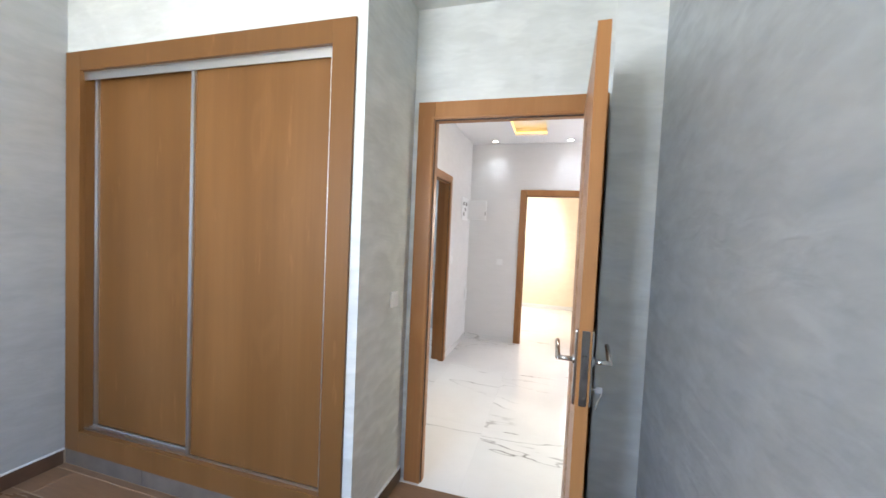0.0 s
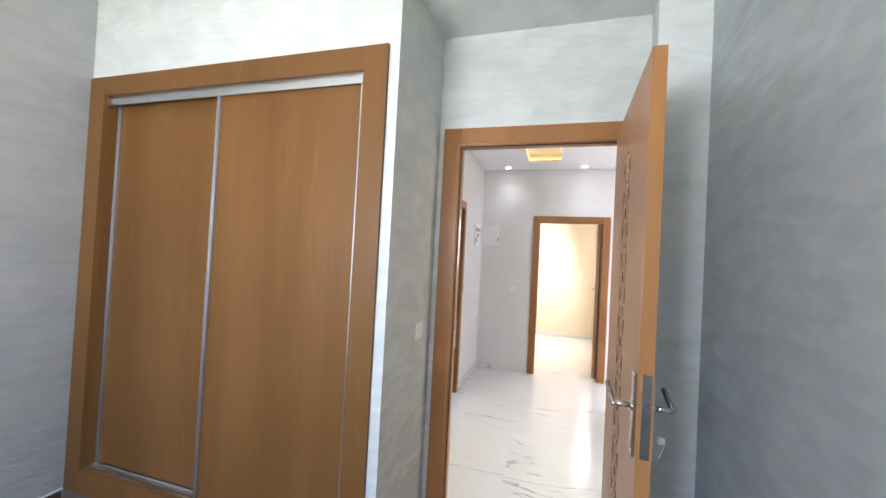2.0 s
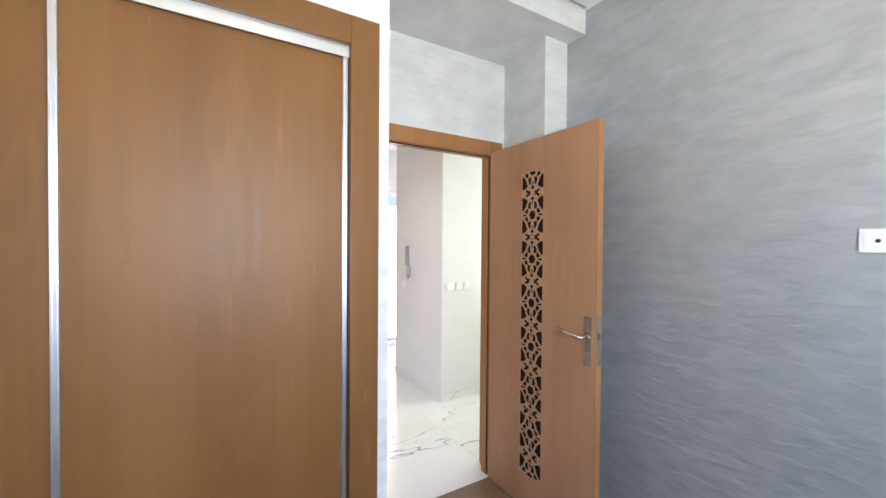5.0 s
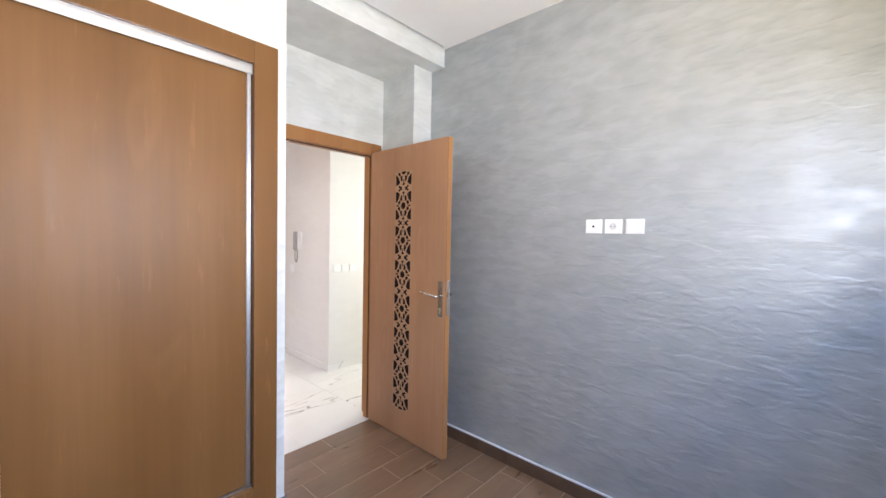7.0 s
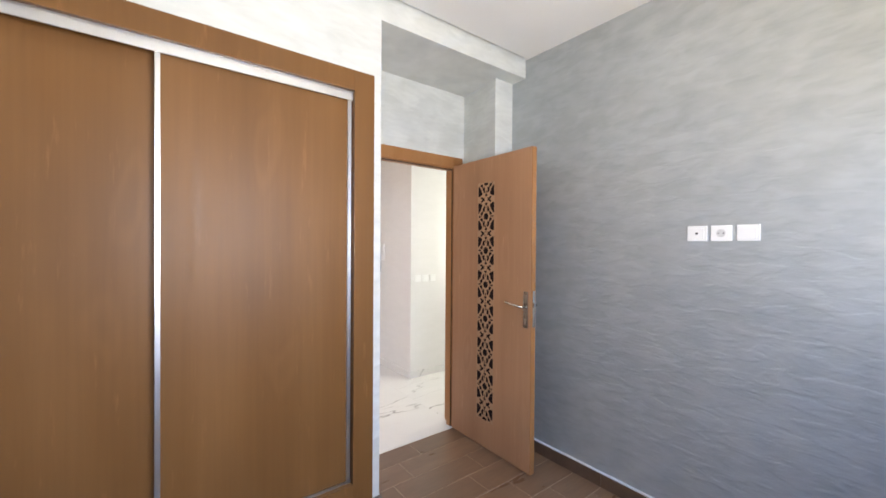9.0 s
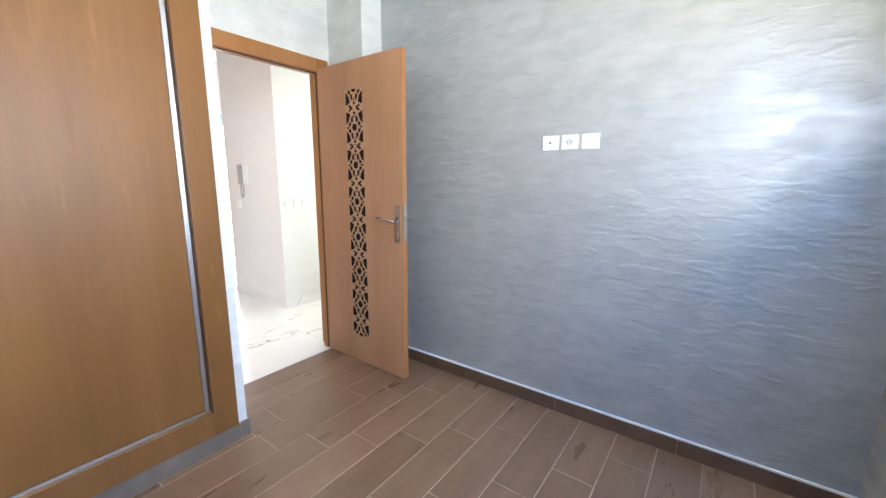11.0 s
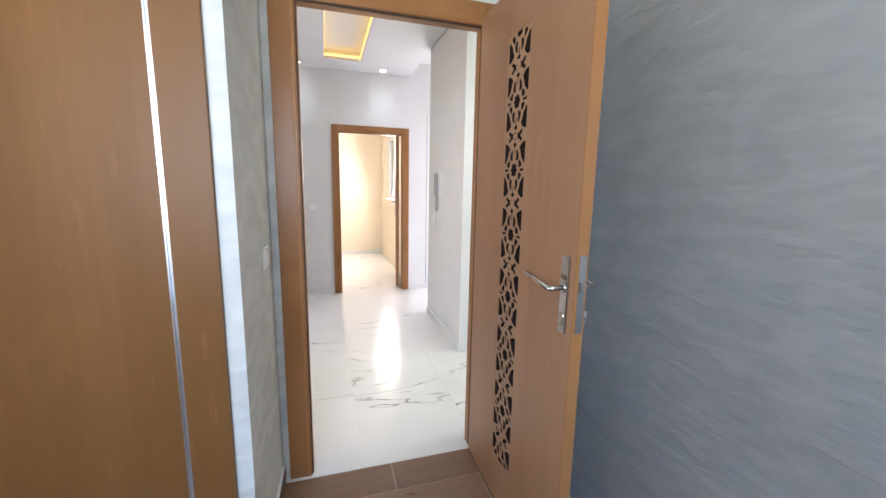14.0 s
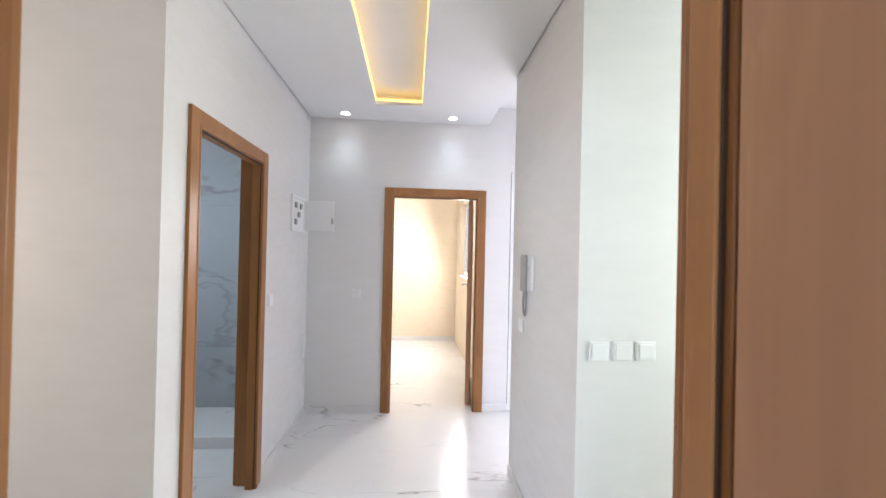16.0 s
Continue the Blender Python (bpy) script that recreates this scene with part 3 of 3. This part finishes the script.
def lever(side):
    """Plate, lever and cylinder on one face of the leaf: side -1 the west face, 1 the east face."""
    x = LX0 if side < 0 else LX1
    y = -0.251
    pl = part("handle_plate", B(min(x, x + side * 0.008), max(x, x + side * 0.008), y - 0.018, y + 0.018, 0.915, 1.143, 0.003), M_STEEL, door, "satin steel back plate")
    bm = bmesh.new()
    rod(bm, (x, y, 1.050), (x + side * 0.014, y, 1.050), 0.014, seg=20)
    rod(bm, (x + side * 0.010, y, 1.050), (x + side * 0.056, y, 1.050), 0.0078, seg=16)
    bmesh.ops.create_uvsphere(bm, u_segments=14, v_segments=8, radius=0.0079, matrix=Matrix.Translation((x + side * 0.056, y, 1.050)))
    rod(bm, (x + side * 0.056, y, 1.050), (x + side * 0.060, y + 0.125, 1.070), 0.0078, 0.0074, 16)
    part("lever", bm, M_STEEL, pl, "satin steel lever", True)
    bm = bmesh.new()
    rod(bm, (x + side * 0.006, y, 0.965), (x + side * 0.011, y, 0.965), 0.0095, seg=18)
    box(bm, min(x + side * 0.006, x + side * 0.011), max(x + side * 0.006, x + side * 0.011), y - 0.0055, y + 0.0055, 0.936, 0.965)
    part("key_cylinder", bm, M_BRASS, pl, "metal lock cylinder")


lever(-1)
lever(1)
part("lock_faceplate", boxes((LX0 + 0.009, LX0 + 0.031, LY0 - 0.0065, LY0 - 0.003, 0.925, 1.150), (LX0 + 0.014, LX0 + 0.026, LY0 - 0.014, LY0 - 0.0065, 1.045, 1.075)), M_STEEL, door, "steel lock faceplate with latch")

# key in the far face's lock
key = thing("key", "small metal key hanging in the door lock", "key")
bm = bmesh.new()
rod(bm, (LX1 + 0.009, -0.251, 0.965), (LX1 + 0.024, -0.251, 0.965), 0.0028, seg=8)
box(bm, LX1 + 0.022, LX1 + 0.040, -0.2525, -0.2495, 0.956, 0.974, 0.001)
part("key_blade", bm, M_GREYPL, key)
bm = rod(bmesh.new(), (LX1 + 0.040, -0.251, 0.955), (LX1 + 0.022, -0.255, 0.905), 0.0022, 0.0022, 8)
part("spare_key", bm, M_BRASS, key)

door.matrix_world = SWING
key.matrix_world = SWING

# strike plate in the jamb
sp = thing("strike_plate", "steel strike plate let into the door jamb", "strike plate")
part("plate", boxes((0.1945, 0.1965, 0.566, 0.590, 0.95, 1.10)), M_STEEL, sp)

# ---------------------------------------------------------------- sockets and switches


def face_plate(name, label, category, m, w, h, detail, group=""):
    """A plate in its own plane (x across, z up, facing -y), then set at the pose m."""
    t = thing(name, label, category, group)
    part("plate", B(-w / 2, w / 2, -0.009, 0.0, -h / 2, h / 2, 0.003), M_PLASTIC, t, "white plastic plate")
    if detail == "rocker":
        part("rocker", B(-w * 0.36, w * 0.36, -0.013, -0.008, -h * 0.36, h * 0.36, 0.0015), M_PLASTIC, t, "white rocker")
    elif detail == "socket":
        c = part("socket_cup", boxes((-w * 0.36, w * 0.36, -0.011, -0.008, -h * 0.36, h * 0.36)), M_PLASTIC, t)
        # flat disc on the cup; its grey replaces the shade of a hollow
        bm = bmesh.new()
        rod(bm, (0, -0.0118, 0), (0, -0.0106, 0), 0.0185, seg=24)
        part("socket_well_shade", bm, M_WELL, c, "round disc, greyed for the shade in the socket well")
        bm = bmesh.new()
        rod(bm, (-0.0095, -0.0126, 0), (-0.0095, -0.0112, 0), 0.003, seg=10)
        rod(bm, (0.0095, -0.0126, 0), (0.0095, -0.0112, 0), 0.003, seg=10)
        part("pin_holes", bm, M_BLACK, c)
    elif detail == "aerial":
        c = part("inner_plate", B(-w * 0.36, w * 0.36, -0.011, -0.008, -h * 0.36, h * 0.36, 0.001), M_PLASTIC, t)
        part("aerial_port", rod(bmesh.new(), (0, -0.0135, 0), (0, -0.010, 0), 0.006, seg=14), M_BLACK, c, "dark aerial port")
    else:
        part("cover", B(-w * 0.38, w * 0.38, -0.012, -0.008, -h * 0.38, h * 0.38, 0.001), M_PLASTIC, t)
    t.matrix_world = m
    return t


for y, d, lab in ((-1.097, "aerial", "white aerial socket on the grey stucco wall"), (-1.197, "socket", "white power socket on the grey stucco wall"), (-1.300, "blank", "white blank cover plate on the grey stucco wall")):
    face_plate("wall_socket", lab, "socket", pose(XR, y, 1.494, 0, 0, -90), 0.085, 0.074, d, "sockets on the stucco wall")
face_plate("light_switch", "white light switch in the door recess", "switch", pose(0.0605, 0.353, 1.062, 0, 0, 88), 0.082, 0.082, "rocker")
for x in (1.385, 1.482, 1.580):
    face_plate("light_switch", "white light switch on the passage wall", "switch", pose(x, YH0, 1.07, 0, 0, 0), 0.082, 0.075, "rocker", "switches on the passage wall")
face_plate("light_switch", "white light switch beside the bathroom door", "switch", pose(XHL, 2.74, 1.11, 0, 0, 90), 0.08, 0.08, "rocker")
face_plate("light_switch", "white light switch beside the far door", "switch", pose(0.148, YH2, 1.06, 0, 0, 0), 0.08, 0.08, "rocker")
face_plate("light_switch", "white light switch below the intercom handset", "switch", pose(XHR, 2.41, 1.02, 0, 0, -90), 0.08, 0.08, "rocker")
face_plate("cover_plate", "white blank cover plate low on the hall wall", "cover plate", pose(XHL, 3.555, 0.60, 0, 0, 90), 0.10, 0.18, "blank")

# ---------------------------------------------------------------- ceiling lamps
def downlight(x, y, z, lit, label, group):
    t = thing("downlight", label, "ceiling lamp", group)
    bm = bmesh.new()
    bmesh.ops.create_cone(bm, cap_ends=False, segments=28, radius1=0.045, radius2=0.032, depth=0.012, matrix=Matrix.Translation((x, y, z - 0.004)))
    bmesh.ops.create_circle(bm, cap_ends=True, segments=28, radius=0.032, matrix=Matrix.Translation((x, y, z - 0.0015)))
    part("ring", bm, M_WHITE, t, "white trim ring")
    part("lens", rod(bmesh.new(), (x, y, z - 0.009), (x, y, z - 0.003), 0.026, seg=24), M_SPOT if lit else M_PLASTIC, t, "round lamp lens")
    if lit:
        lamp("spot_light", "SPOT", look((x, y, z - 0.02), (x, y + 0.05, 0)), 5.5, (0.70, 0.86, 1.0), 0.05, None, 110, 1.0)
    return t


downlight(0.414, -0.555, ZC, False, "white round downlight in the bedroom ceiling", "bedroom downlights")
downlight(0.044, 3.46, ZH, True, "small lit round downlight in the hall ceiling", "hall downlights")
downlight(0.960, 3.455, ZH, True, "small lit round downlight in the hall ceiling", "hall downlights")

# ---------------------------------------------------------------- structure: hall and passage
setting("wall_hall_west", boxes((XHL - 0.12, XHL, YH0, 1.800, -0.2, TOP), (XHL - 0.12, XHL, 2.603, YH2, -0.2, TOP), (XHL - 0.12, XHL, 1.800, 2.603, 2.012, TOP)), M_HALL, "white plaster hall wall with the bathroom doorway", "wall")
setting("wall_passage_west", boxes((-1.75, XHL - 0.12, YH0, YH0 + 0.12, -0.2, TOP), (-1.90, -1.75, YD0, 0.78, -0.2, TOP), (-1.90, -1.75, 1.50, YH0 + 0.12, -0.2, TOP), (-1.90, -1.75, 0.78, 1.50, -0.2, 0.95), (-1.90, -1.75, 0.78, 1.50, 2.10, TOP)), M_HALL, "white plaster passage wall", "wall")
setting("wall_hall_east", B(XHR, 2.75, YH0, YH1, -0.2, TOP), M_HALL, "white plaster block between hall and passage", "wall")
setting("wall_passage_east", boxes((2.75, 2.9, YD0, 0.78, -0.2, TOP), (2.75, 2.9, 1.50, 2.75, -0.2, TOP), (2.75, 2.9, 3.52, YH2 + 0.127, -0.2, TOP), (2.75, 2.9, 2.75, 3.52, 2.19, TOP), (2.75, 2.9, 0.78, 1.50, -0.2, 0.95), (2.75, 2.9, 0.78, 1.50, 2.10, TOP)), M_HALL, "white plaster end wall with an added window", "wall")
window("window_5", 2.82, 2.75, 3.52, 0.0, 2.19, "white framed glazed entrance door")
# both passage end windows are additions, openings for the fill lamps
window("window_6", -1.88, 0.78, 1.50, 0.95, 2.10, "unseen white framed window added for the passage's west fill lamp")
window("window_2", 2.80, 0.78, 1.50, 0.95, 2.10, "unseen white framed window added for the passage's east fill lamp")
setting("wall_hall_north", boxes((XHL - 0.12, 0.390, YH2, YH2 + 0.127, -0.2, TOP), (1.276, 1.53, YH2, YH2 + 0.127, -0.2, TOP), (0.390, 1.276, YH2, YH2 + 0.127, 1.993, TOP),
                                  (2.33, 2.75, YH2, YH2 + 0.127, -0.2, TOP), (1.53, 2.33, YH2, YH2 + 0.127, 2.19, TOP)), M_HALL, "white plaster end wall of the hall", "wall")
CX0, CX1, CY0, CY1 = 0.320, 0.688, 1.30, 3.235
SG = 0.006
bm = boxes((-1.75, XHL + SG, YD1, YH0 - SG, ZH, ZH + 0.03), (XHL + SG, CX0, YD1, YH2 - SG, ZH, ZH + 0.03), (CX1, XHR - SG, YD1, YH2 - SG, ZH, ZH + 0.03), (CX0, CX1, YD1, CY0, ZH, ZH + 0.03),
           (CX0, CX1, CY1, YH2 - SG, ZH, ZH + 0.03), (XHR - SG, 2.75, YD1, YH0 - SG, ZH, ZH + 0.03), (XHR + 0.02, 2.75, YH1, YH2, 2.78, 2.81), (XHR - SG, XHR + 0.02, YH1, YH2, ZH + 0.02, 2.78))
K = 0.12
box(bm, -1.75, CX0 - K, YD1, YH2, ZH + 0.03, ZH + 0.05)
box(bm, CX1 + K, XHR - SG, YD1, YH2, ZH + 0.03, ZH + 0.05)
box(bm, XHR - SG, 2.75, YD1, YH1, ZH + 0.03, ZH + 0.05)
box(bm, CX0 - K, CX1 + K, YD1, CY0 - K, ZH + 0.03, ZH + 0.05)
box(bm, CX0 - K, CX1 + K, CY1 + K, YH2, ZH + 0.03, ZH + 0.05)
box(bm, CX0 - 0.12, CX1 + 0.12, CY0 - 0.12, CY1 + 0.12, ZH + 0.115, ZH + 0.13)
setting("hall_ceiling", bm, M_CEIL, "white plasterboard ceiling with a lit recess", "ceiling")
cove = thing("cove_light", "warm yellow led strip round the ceiling recess", "ceiling lamp")
Q = 0.030
for nm, r in (("led_strip", (CX0 - Q, CX0 + 0.004, CY0, CY1, ZH + 0.031, ZH + 0.05)), ("led_strip", (CX1 - 0.004, CX1 + Q, CY0, CY1, ZH + 0.031, ZH + 0.05)),
              ("led_strip", (CX0 + 0.004, CX1 - 0.004, CY1 - 0.004, CY1 + Q, ZH + 0.031, ZH + 0.05)), ("led_strip", (CX0 + 0.004, CX1 - 0.004, CY0 - Q, CY0 + 0.004, ZH + 0.031, ZH + 0.05))):
    part(nm, B(*r), M_LED, cove, "glowing yellow led strip")
setting("cove_edge", boxes((CX0 - 0.12, CX0 - 0.09, CY0 - 0.12, CY1 + 0.12, ZH + 0.03, ZH + 0.115), (CX1 + 0.09, CX1 + 0.12, CY0 - 0.12, CY1 + 0.12, ZH + 0.03, ZH + 0.115),
                           (CX0 - 0.09, CX1 + 0.09, CY1 + 0.09, CY1 + 0.12, ZH + 0.03, ZH + 0.115), (CX0 - 0.09, CX1 + 0.09, CY0 - 0.12, CY0 - 0.09, ZH + 0.03, ZH + 0.115)), M_CEIL, "white sides of the ceiling recess", "trim")
setting("hall_roof", boxes((-1.9, 2.9, YD1, 6.5, TOP, TOP + 0.1)), M_CEIL, "plain slab above the ceilings", "ceiling")

# marble skirtings of the hall
for r in ((XHL, XHL + 0.01, YH0, 1.781), (XHL, XHL + 0.01, 2.622, YH2), (XHR - 0.01, XHR, YH0, YH1), (XHR - 0.01, 2.75, YH0 - 0.01, YH0), (-1.75, XHL + 0.01, YH0 - 0.01, YH0),
          (XHL + 0.01, 0.369, YH2 - 0.01, YH2), (1.297, 1.53, YH2 - 0.01, YH2)):
    setting("hall_baseboard", B(*r, -0.001, 0.07, 0.002), M_MARBLE, "white marble skirting", "baseboard")

# glazed door at the hall's end, beside the entrance
gd = thing("door_2", "white aluminium glazed door full of daylight", "door", "", "structure")
part("frame", boxes((1.53, 1.58, YH2 + 0.02, YH2 + 0.08, 0.0, 2.19), (2.28, 2.33, YH2 + 0.02, YH2 + 0.08, 0.0, 2.19), (1.58, 2.28, YH2 + 0.02, YH2 + 0.08, 2.14, 2.19), (1.58, 2.28, YH2 + 0.02, YH2 + 0.08, 0.0, 0.06)), M_WHITE, gd, "white aluminium frame")
g = part("pane", B(1.58, 2.28, YH2 + 0.045, YH2 + 0.053, 0.06, 2.14), M_GLASS, gd, "clear glass pane")
g.visible_shadow = False
part("gasket", boxes((1.526, 1.530, YH2 - 0.003, YH2 + 0.02, 0.0, 2.19)), M_BLACK, gd, "dark gasket line")

# intercom handset
ic = thing("intercom", "grey wall intercom handset with a hanging cord", "intercom")
part("base", B(XHR - 0.014, XHR, 2.190, 2.345, 1.245, 1.440, 0.005), M_PLASTIC, ic, "white plastic base")
bm = box(bmesh.new(), XHR - 0.038, XHR - 0.014, 2.270, 2.335, 1.235, 1.445, 0.009)
part("handset", bm, M_GREYPL, ic, "grey plastic handset")
bm = bmesh.new()
pts = [Vector((XHR - 0.02, 2.290 + 0.028 * math.sin(a), 1.175 + 0.075 * math.cos(a))) for a in [math.pi * 2 * i / 22 for i in range(23)]]
for a, b in zip(pts, pts[1:]):
    rod(bm, a, b, 0.0065, seg=8)
part("cord", bm, M_GREYPL, ic, "looped grey cord", True)

# open distribution box
db = thing("distribution_box", "white electrical box with its lid swung open", "electrical box")
part("housing", boxes((XHL - 0.001, XHL + 0.012, 3.13, 3.15, 1.585, 1.865), (XHL - 0.001, XHL + 0.012, 3.46, 3.48, 1.585, 1.865), (XHL - 0.001, XHL + 0.012, 3.15, 3.46, 1.585, 1.605),
                      (XHL - 0.001, XHL + 0.012, 3.15, 3.46, 1.845, 1.865), (XHL - 0.0005, XHL + 0.004, 3.15, 3.46, 1.605, 1.845)), M_PLASTIC, db, "white plastic housing")
for yy, zz in ((3.23, 1.79), (3.23, 1.66), (3.31, 1.72), (3.36, 1.79)):
    part("breaker", B(XHL + 0.003, XHL + 0.016, yy - 0.022, yy + 0.022, zz - 0.022, zz + 0.022, 0.003), M_GREYPL, db, "grey breaker knob")
lid = part("lid", B(XHL + 0.012, XHL + 0.250, 3.470, 3.485, 1.60, 1.85, 0.004), M_PLASTIC, db, "white plastic lid")
part("catch", B(XHL + 0.232, XHL + 0.245, 3.461, 3.470, 1.66, 1.71, 0.002), M_GREYPL, lid, "grey catch")

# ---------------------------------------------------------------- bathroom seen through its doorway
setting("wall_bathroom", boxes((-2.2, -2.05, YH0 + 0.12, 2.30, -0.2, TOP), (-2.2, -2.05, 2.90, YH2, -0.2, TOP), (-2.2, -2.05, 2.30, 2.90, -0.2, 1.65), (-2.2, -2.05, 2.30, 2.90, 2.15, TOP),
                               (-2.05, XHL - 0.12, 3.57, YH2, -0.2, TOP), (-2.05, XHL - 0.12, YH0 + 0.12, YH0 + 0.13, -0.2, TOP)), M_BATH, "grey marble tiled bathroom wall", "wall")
# unseen window, added as the opening for the bathroom's fill lamp
window("window_4", -2.17, 2.30, 2.90, 1.65, 2.15, "unseen small white framed window added for the bathroom fill lamp")
setting("bathroom_ceiling", B(-2.05, (XHL - 0.12), YH0 + 0.13, 3.57, 2.45, 2.55), M_CEIL, "white bathroom ceiling", "ceiling")
setting("bathroom_floor", B(-2.05, (XHL - 0.12), YH0 + 0.13, 3.57, -0.2, -0.001), M_MARBLE, "white marble bathroom floor", "floor")
shower = thing("shower_tray", "low white marble step of the shower", "shower tray")
part("kerb", B(-2.05, (XHL - 0.12), 3.03, 3.57, 0.0, 0.085, 0.004), M_MARBLE, shower)

# ---------------------------------------------------------------- far room
FX0, FX1, FY1 = -1.30, 1.36, 6.42
setting("wall_far_north", B(FX0, FX1 + 0.15, FY1, FY1 + 0.12, -0.2, TOP), M_CREAM, "cream painted wall", "wall")
setting("wall_far_west", B(FX0 - 0.12, FX0, (YH2 + 0.127), FY1, -0.2, TOP), M_CREAM, "cream painted wall", "wall")
setting("wall_far_east", boxes((FX1, FX1 + 0.15, (YH2 + 0.127), 5.02, -0.2, TOP), (FX1, FX1 + 0.15, 6.08, FY1, -0.2, TOP), (FX1, FX1 + 0.15, 5.02, 6.08, -0.2, 1.09), (FX1, FX1 + 0.15, 5.02, 6.08, 2.18, TOP)), M_CREAM, "cream painted wall with a window", "wall")
setting("far_ceiling", B(FX0, FX1, (YH2 + 0.127), FY1, 2.60, 2.7), M_CEIL, "white painted ceiling", "ceiling")
setting("far_floor", B(FX0, FX1, (YH2 + 0.127), FY1, -0.2, -0.0012), M_HGROUT, "polished pale marble floor", "floor")
setting("far_baseboard", B(FX0, FX1, FY1 - 0.01, FY1, -0.001, 0.07, 0.002), M_MARBLE, "white marble skirting", "baseboard")
window("window_3", FX1 + 0.08, 5.02, 6.08, 1.09, 2.18, "white framed window of the cream room")
grille = thing("window_grille", "dark upright bars outside the cream room's window", "window grille")
for i in range(6):
    part("bar", B(FX1 + 0.148, FX1 + 0.162, 5.10 + i * 0.175, 5.118 + i * 0.175, 1.09, 2.18), M_GAP, grille)
d3 = thing("door_3", "open wooden door of the cream room", "door", "", "structure")
part("leaf", B(1.160, 1.200, 3.76, 4.48, 0.008, 1.95, 0.002), M_DOOR, d3, "pale orange wood veneer leaf")
bm = bmesh.new()
rod(bm, (1.160, 4.42, 1.09), (1.100, 4.42, 1.09), 0.009)
rod(bm, (1.100, 4.42, 1.09), (1.097, 4.30, 1.09), 0.009)
hp = part("handle_plate", B(1.152, 1.160, 4.40, 4.44, 0.88, 1.12, 0.002), M_STEEL, d3, "satin steel back plate")
part("lever", bm, M_STEEL, hp, "satin steel lever", True)
d3.matrix_world = Matrix.Translation((1.190, 3.765, 0)) @ Matrix.Rotation(radians(-9.5), 4, "Z") @ Matrix.Translation((-1.190, -3.765, 0))

# ---------------------------------------------------------------- outside
setting("ground", B(-300, 300, -300, 300, -3.3, -3.2), M_GROUND, "pale earth ground outside", "ground")

# ---------------------------------------------------------------- floor pieces
def tile_mesh(name, w, d, h, bev, mat):
    bm = B(-w / 2, w / 2, -d / 2, d / 2, -h, 0)
    top = [e for e in bm.edges if all(v.co.z > -1e-6 for v in e.verts)]
    bmesh.ops.bevel(bm, geom=top, offset=bev, segments=1, affect="EDGES")
    me = bpy.data.meshes.new(name)
    bm.to_mesh(me)
    bm.free()
    me.materials.append(mat)
    return me


def lay(parent, name, x0, x1, y0, y1, mat, joint, h, bev, cache={}):
    w, d = round(x1 - x0 - joint, 4), round(y1 - y0 - joint, 4)
    if w < 0.01 or d < 0.01:
        return
    k = (name, w, d)
    if k not in cache:
        cache[k] = tile_mesh(name, w, d, h, bev, mat)
    ob = new(name, cache[k])
    ob.location = ((x0 + x1) / 2, (y0 + y1) / 2, 0)
    ob.parent = parent


PW, PL = 0.187, 0.568
# end joints of the plank rows, row by row from the door southwards
JOINTS = (0.55, 0.367, 0.785, 0.640, 0.795, 0.945, 1.104, 0.709, 0.303, 0.52, 0.18, 0.41, 0.06, 0.33, 0.50, 0.12)
for i in range(16):
    lo, hi = (0.324, 0.497) if i == 0 else (0.324 - i * PW, 0.324 - (i - 1) * PW)
    lo = max(lo, YB)
    if hi - lo < 0.02:
        continue
    x = JOINTS[i] - PL * 8
    while x < XR:
        a, b = max(x, XL), min(x + PL, XR)
        x += PL
        if lo > -0.01:                       # door recess only
            a, b = max(a, 0.06), min(b, 1.09)
        if b - a < 0.015:
            continue
        if lo < -0.011 < hi:                 # the row that meets the wardrobe front
            if a < 0.06:
                lay(FLOOR, "plank_tile", a, min(b, 0.06), lo, -0.0105, M_FLOOR, 0.0045, 0.008, 0.0008)
            if b > 0.075:
                lay(FLOOR, "plank_tile", max(a, 0.06), b, lo, hi, M_FLOOR, 0.0045, 0.008, 0.0008)
        else:
            lay(FLOOR, "plank_tile", a, b, lo, hi, M_FLOOR, 0.0045, 0.008, 0.0008)

# marble tiles of the hall
TX, TY = 0.60, 1.20
for ix in range(-4, 5):
    for iy in range(0, 4):
        x0, y0 = 0.42 + ix * TX, 0.50 + (iy - 0.35) * TY
        a, b = max(x0, -1.75), min(x0 + TX, 2.75)
        c, d = max(y0, 0.50), min(y0 + TY, (YH2 + 0.127))
        if b - a > 0.02 and d - c > 0.02:
            lay(HFLOOR, "marble_tile", a, b, c, d, M_MARBLE, 0.0008, 0.008, 0.0002)

# marble tiles of the far room
FAR = bpy.data.objects["far_floor"]
for ix in range(-4, 3):
    for iy in range(0, 4):
        x0, y0 = 0.42 + ix * TX, YH2 + 0.127 + iy * TY
        a, b = max(x0, FX0), min(x0 + TX, FX1)
        c, d = max(y0, YH2 + 0.127), min(y0 + TY, FY1)
        if b - a > 0.02 and d - c > 0.02:
            lay(FAR, "marble_tile", a, b, c, d, M_MARBLE, 0.0008, 0.008, 0.0002)

# wall tiles of the bathroom: the two walls that the doorway shows
BATH = bpy.data.objects["wall_bathroom"]
for iz in range(4):
    z0, z1 = iz * 0.6, min(iz * 0.6 + 0.6, 2.44)
    for ix in range(3):
        x0, x1 = -2.042 + ix * 0.6, min(-2.042 + ix * 0.6 + 0.6, XHL - 0.125)
        part("wall_tile", B(x0 + 0.001, x1 - 0.001, 3.562, 3.572, z0 + 0.001, z1 - 0.001, 0.0008), M_BATH, BATH)
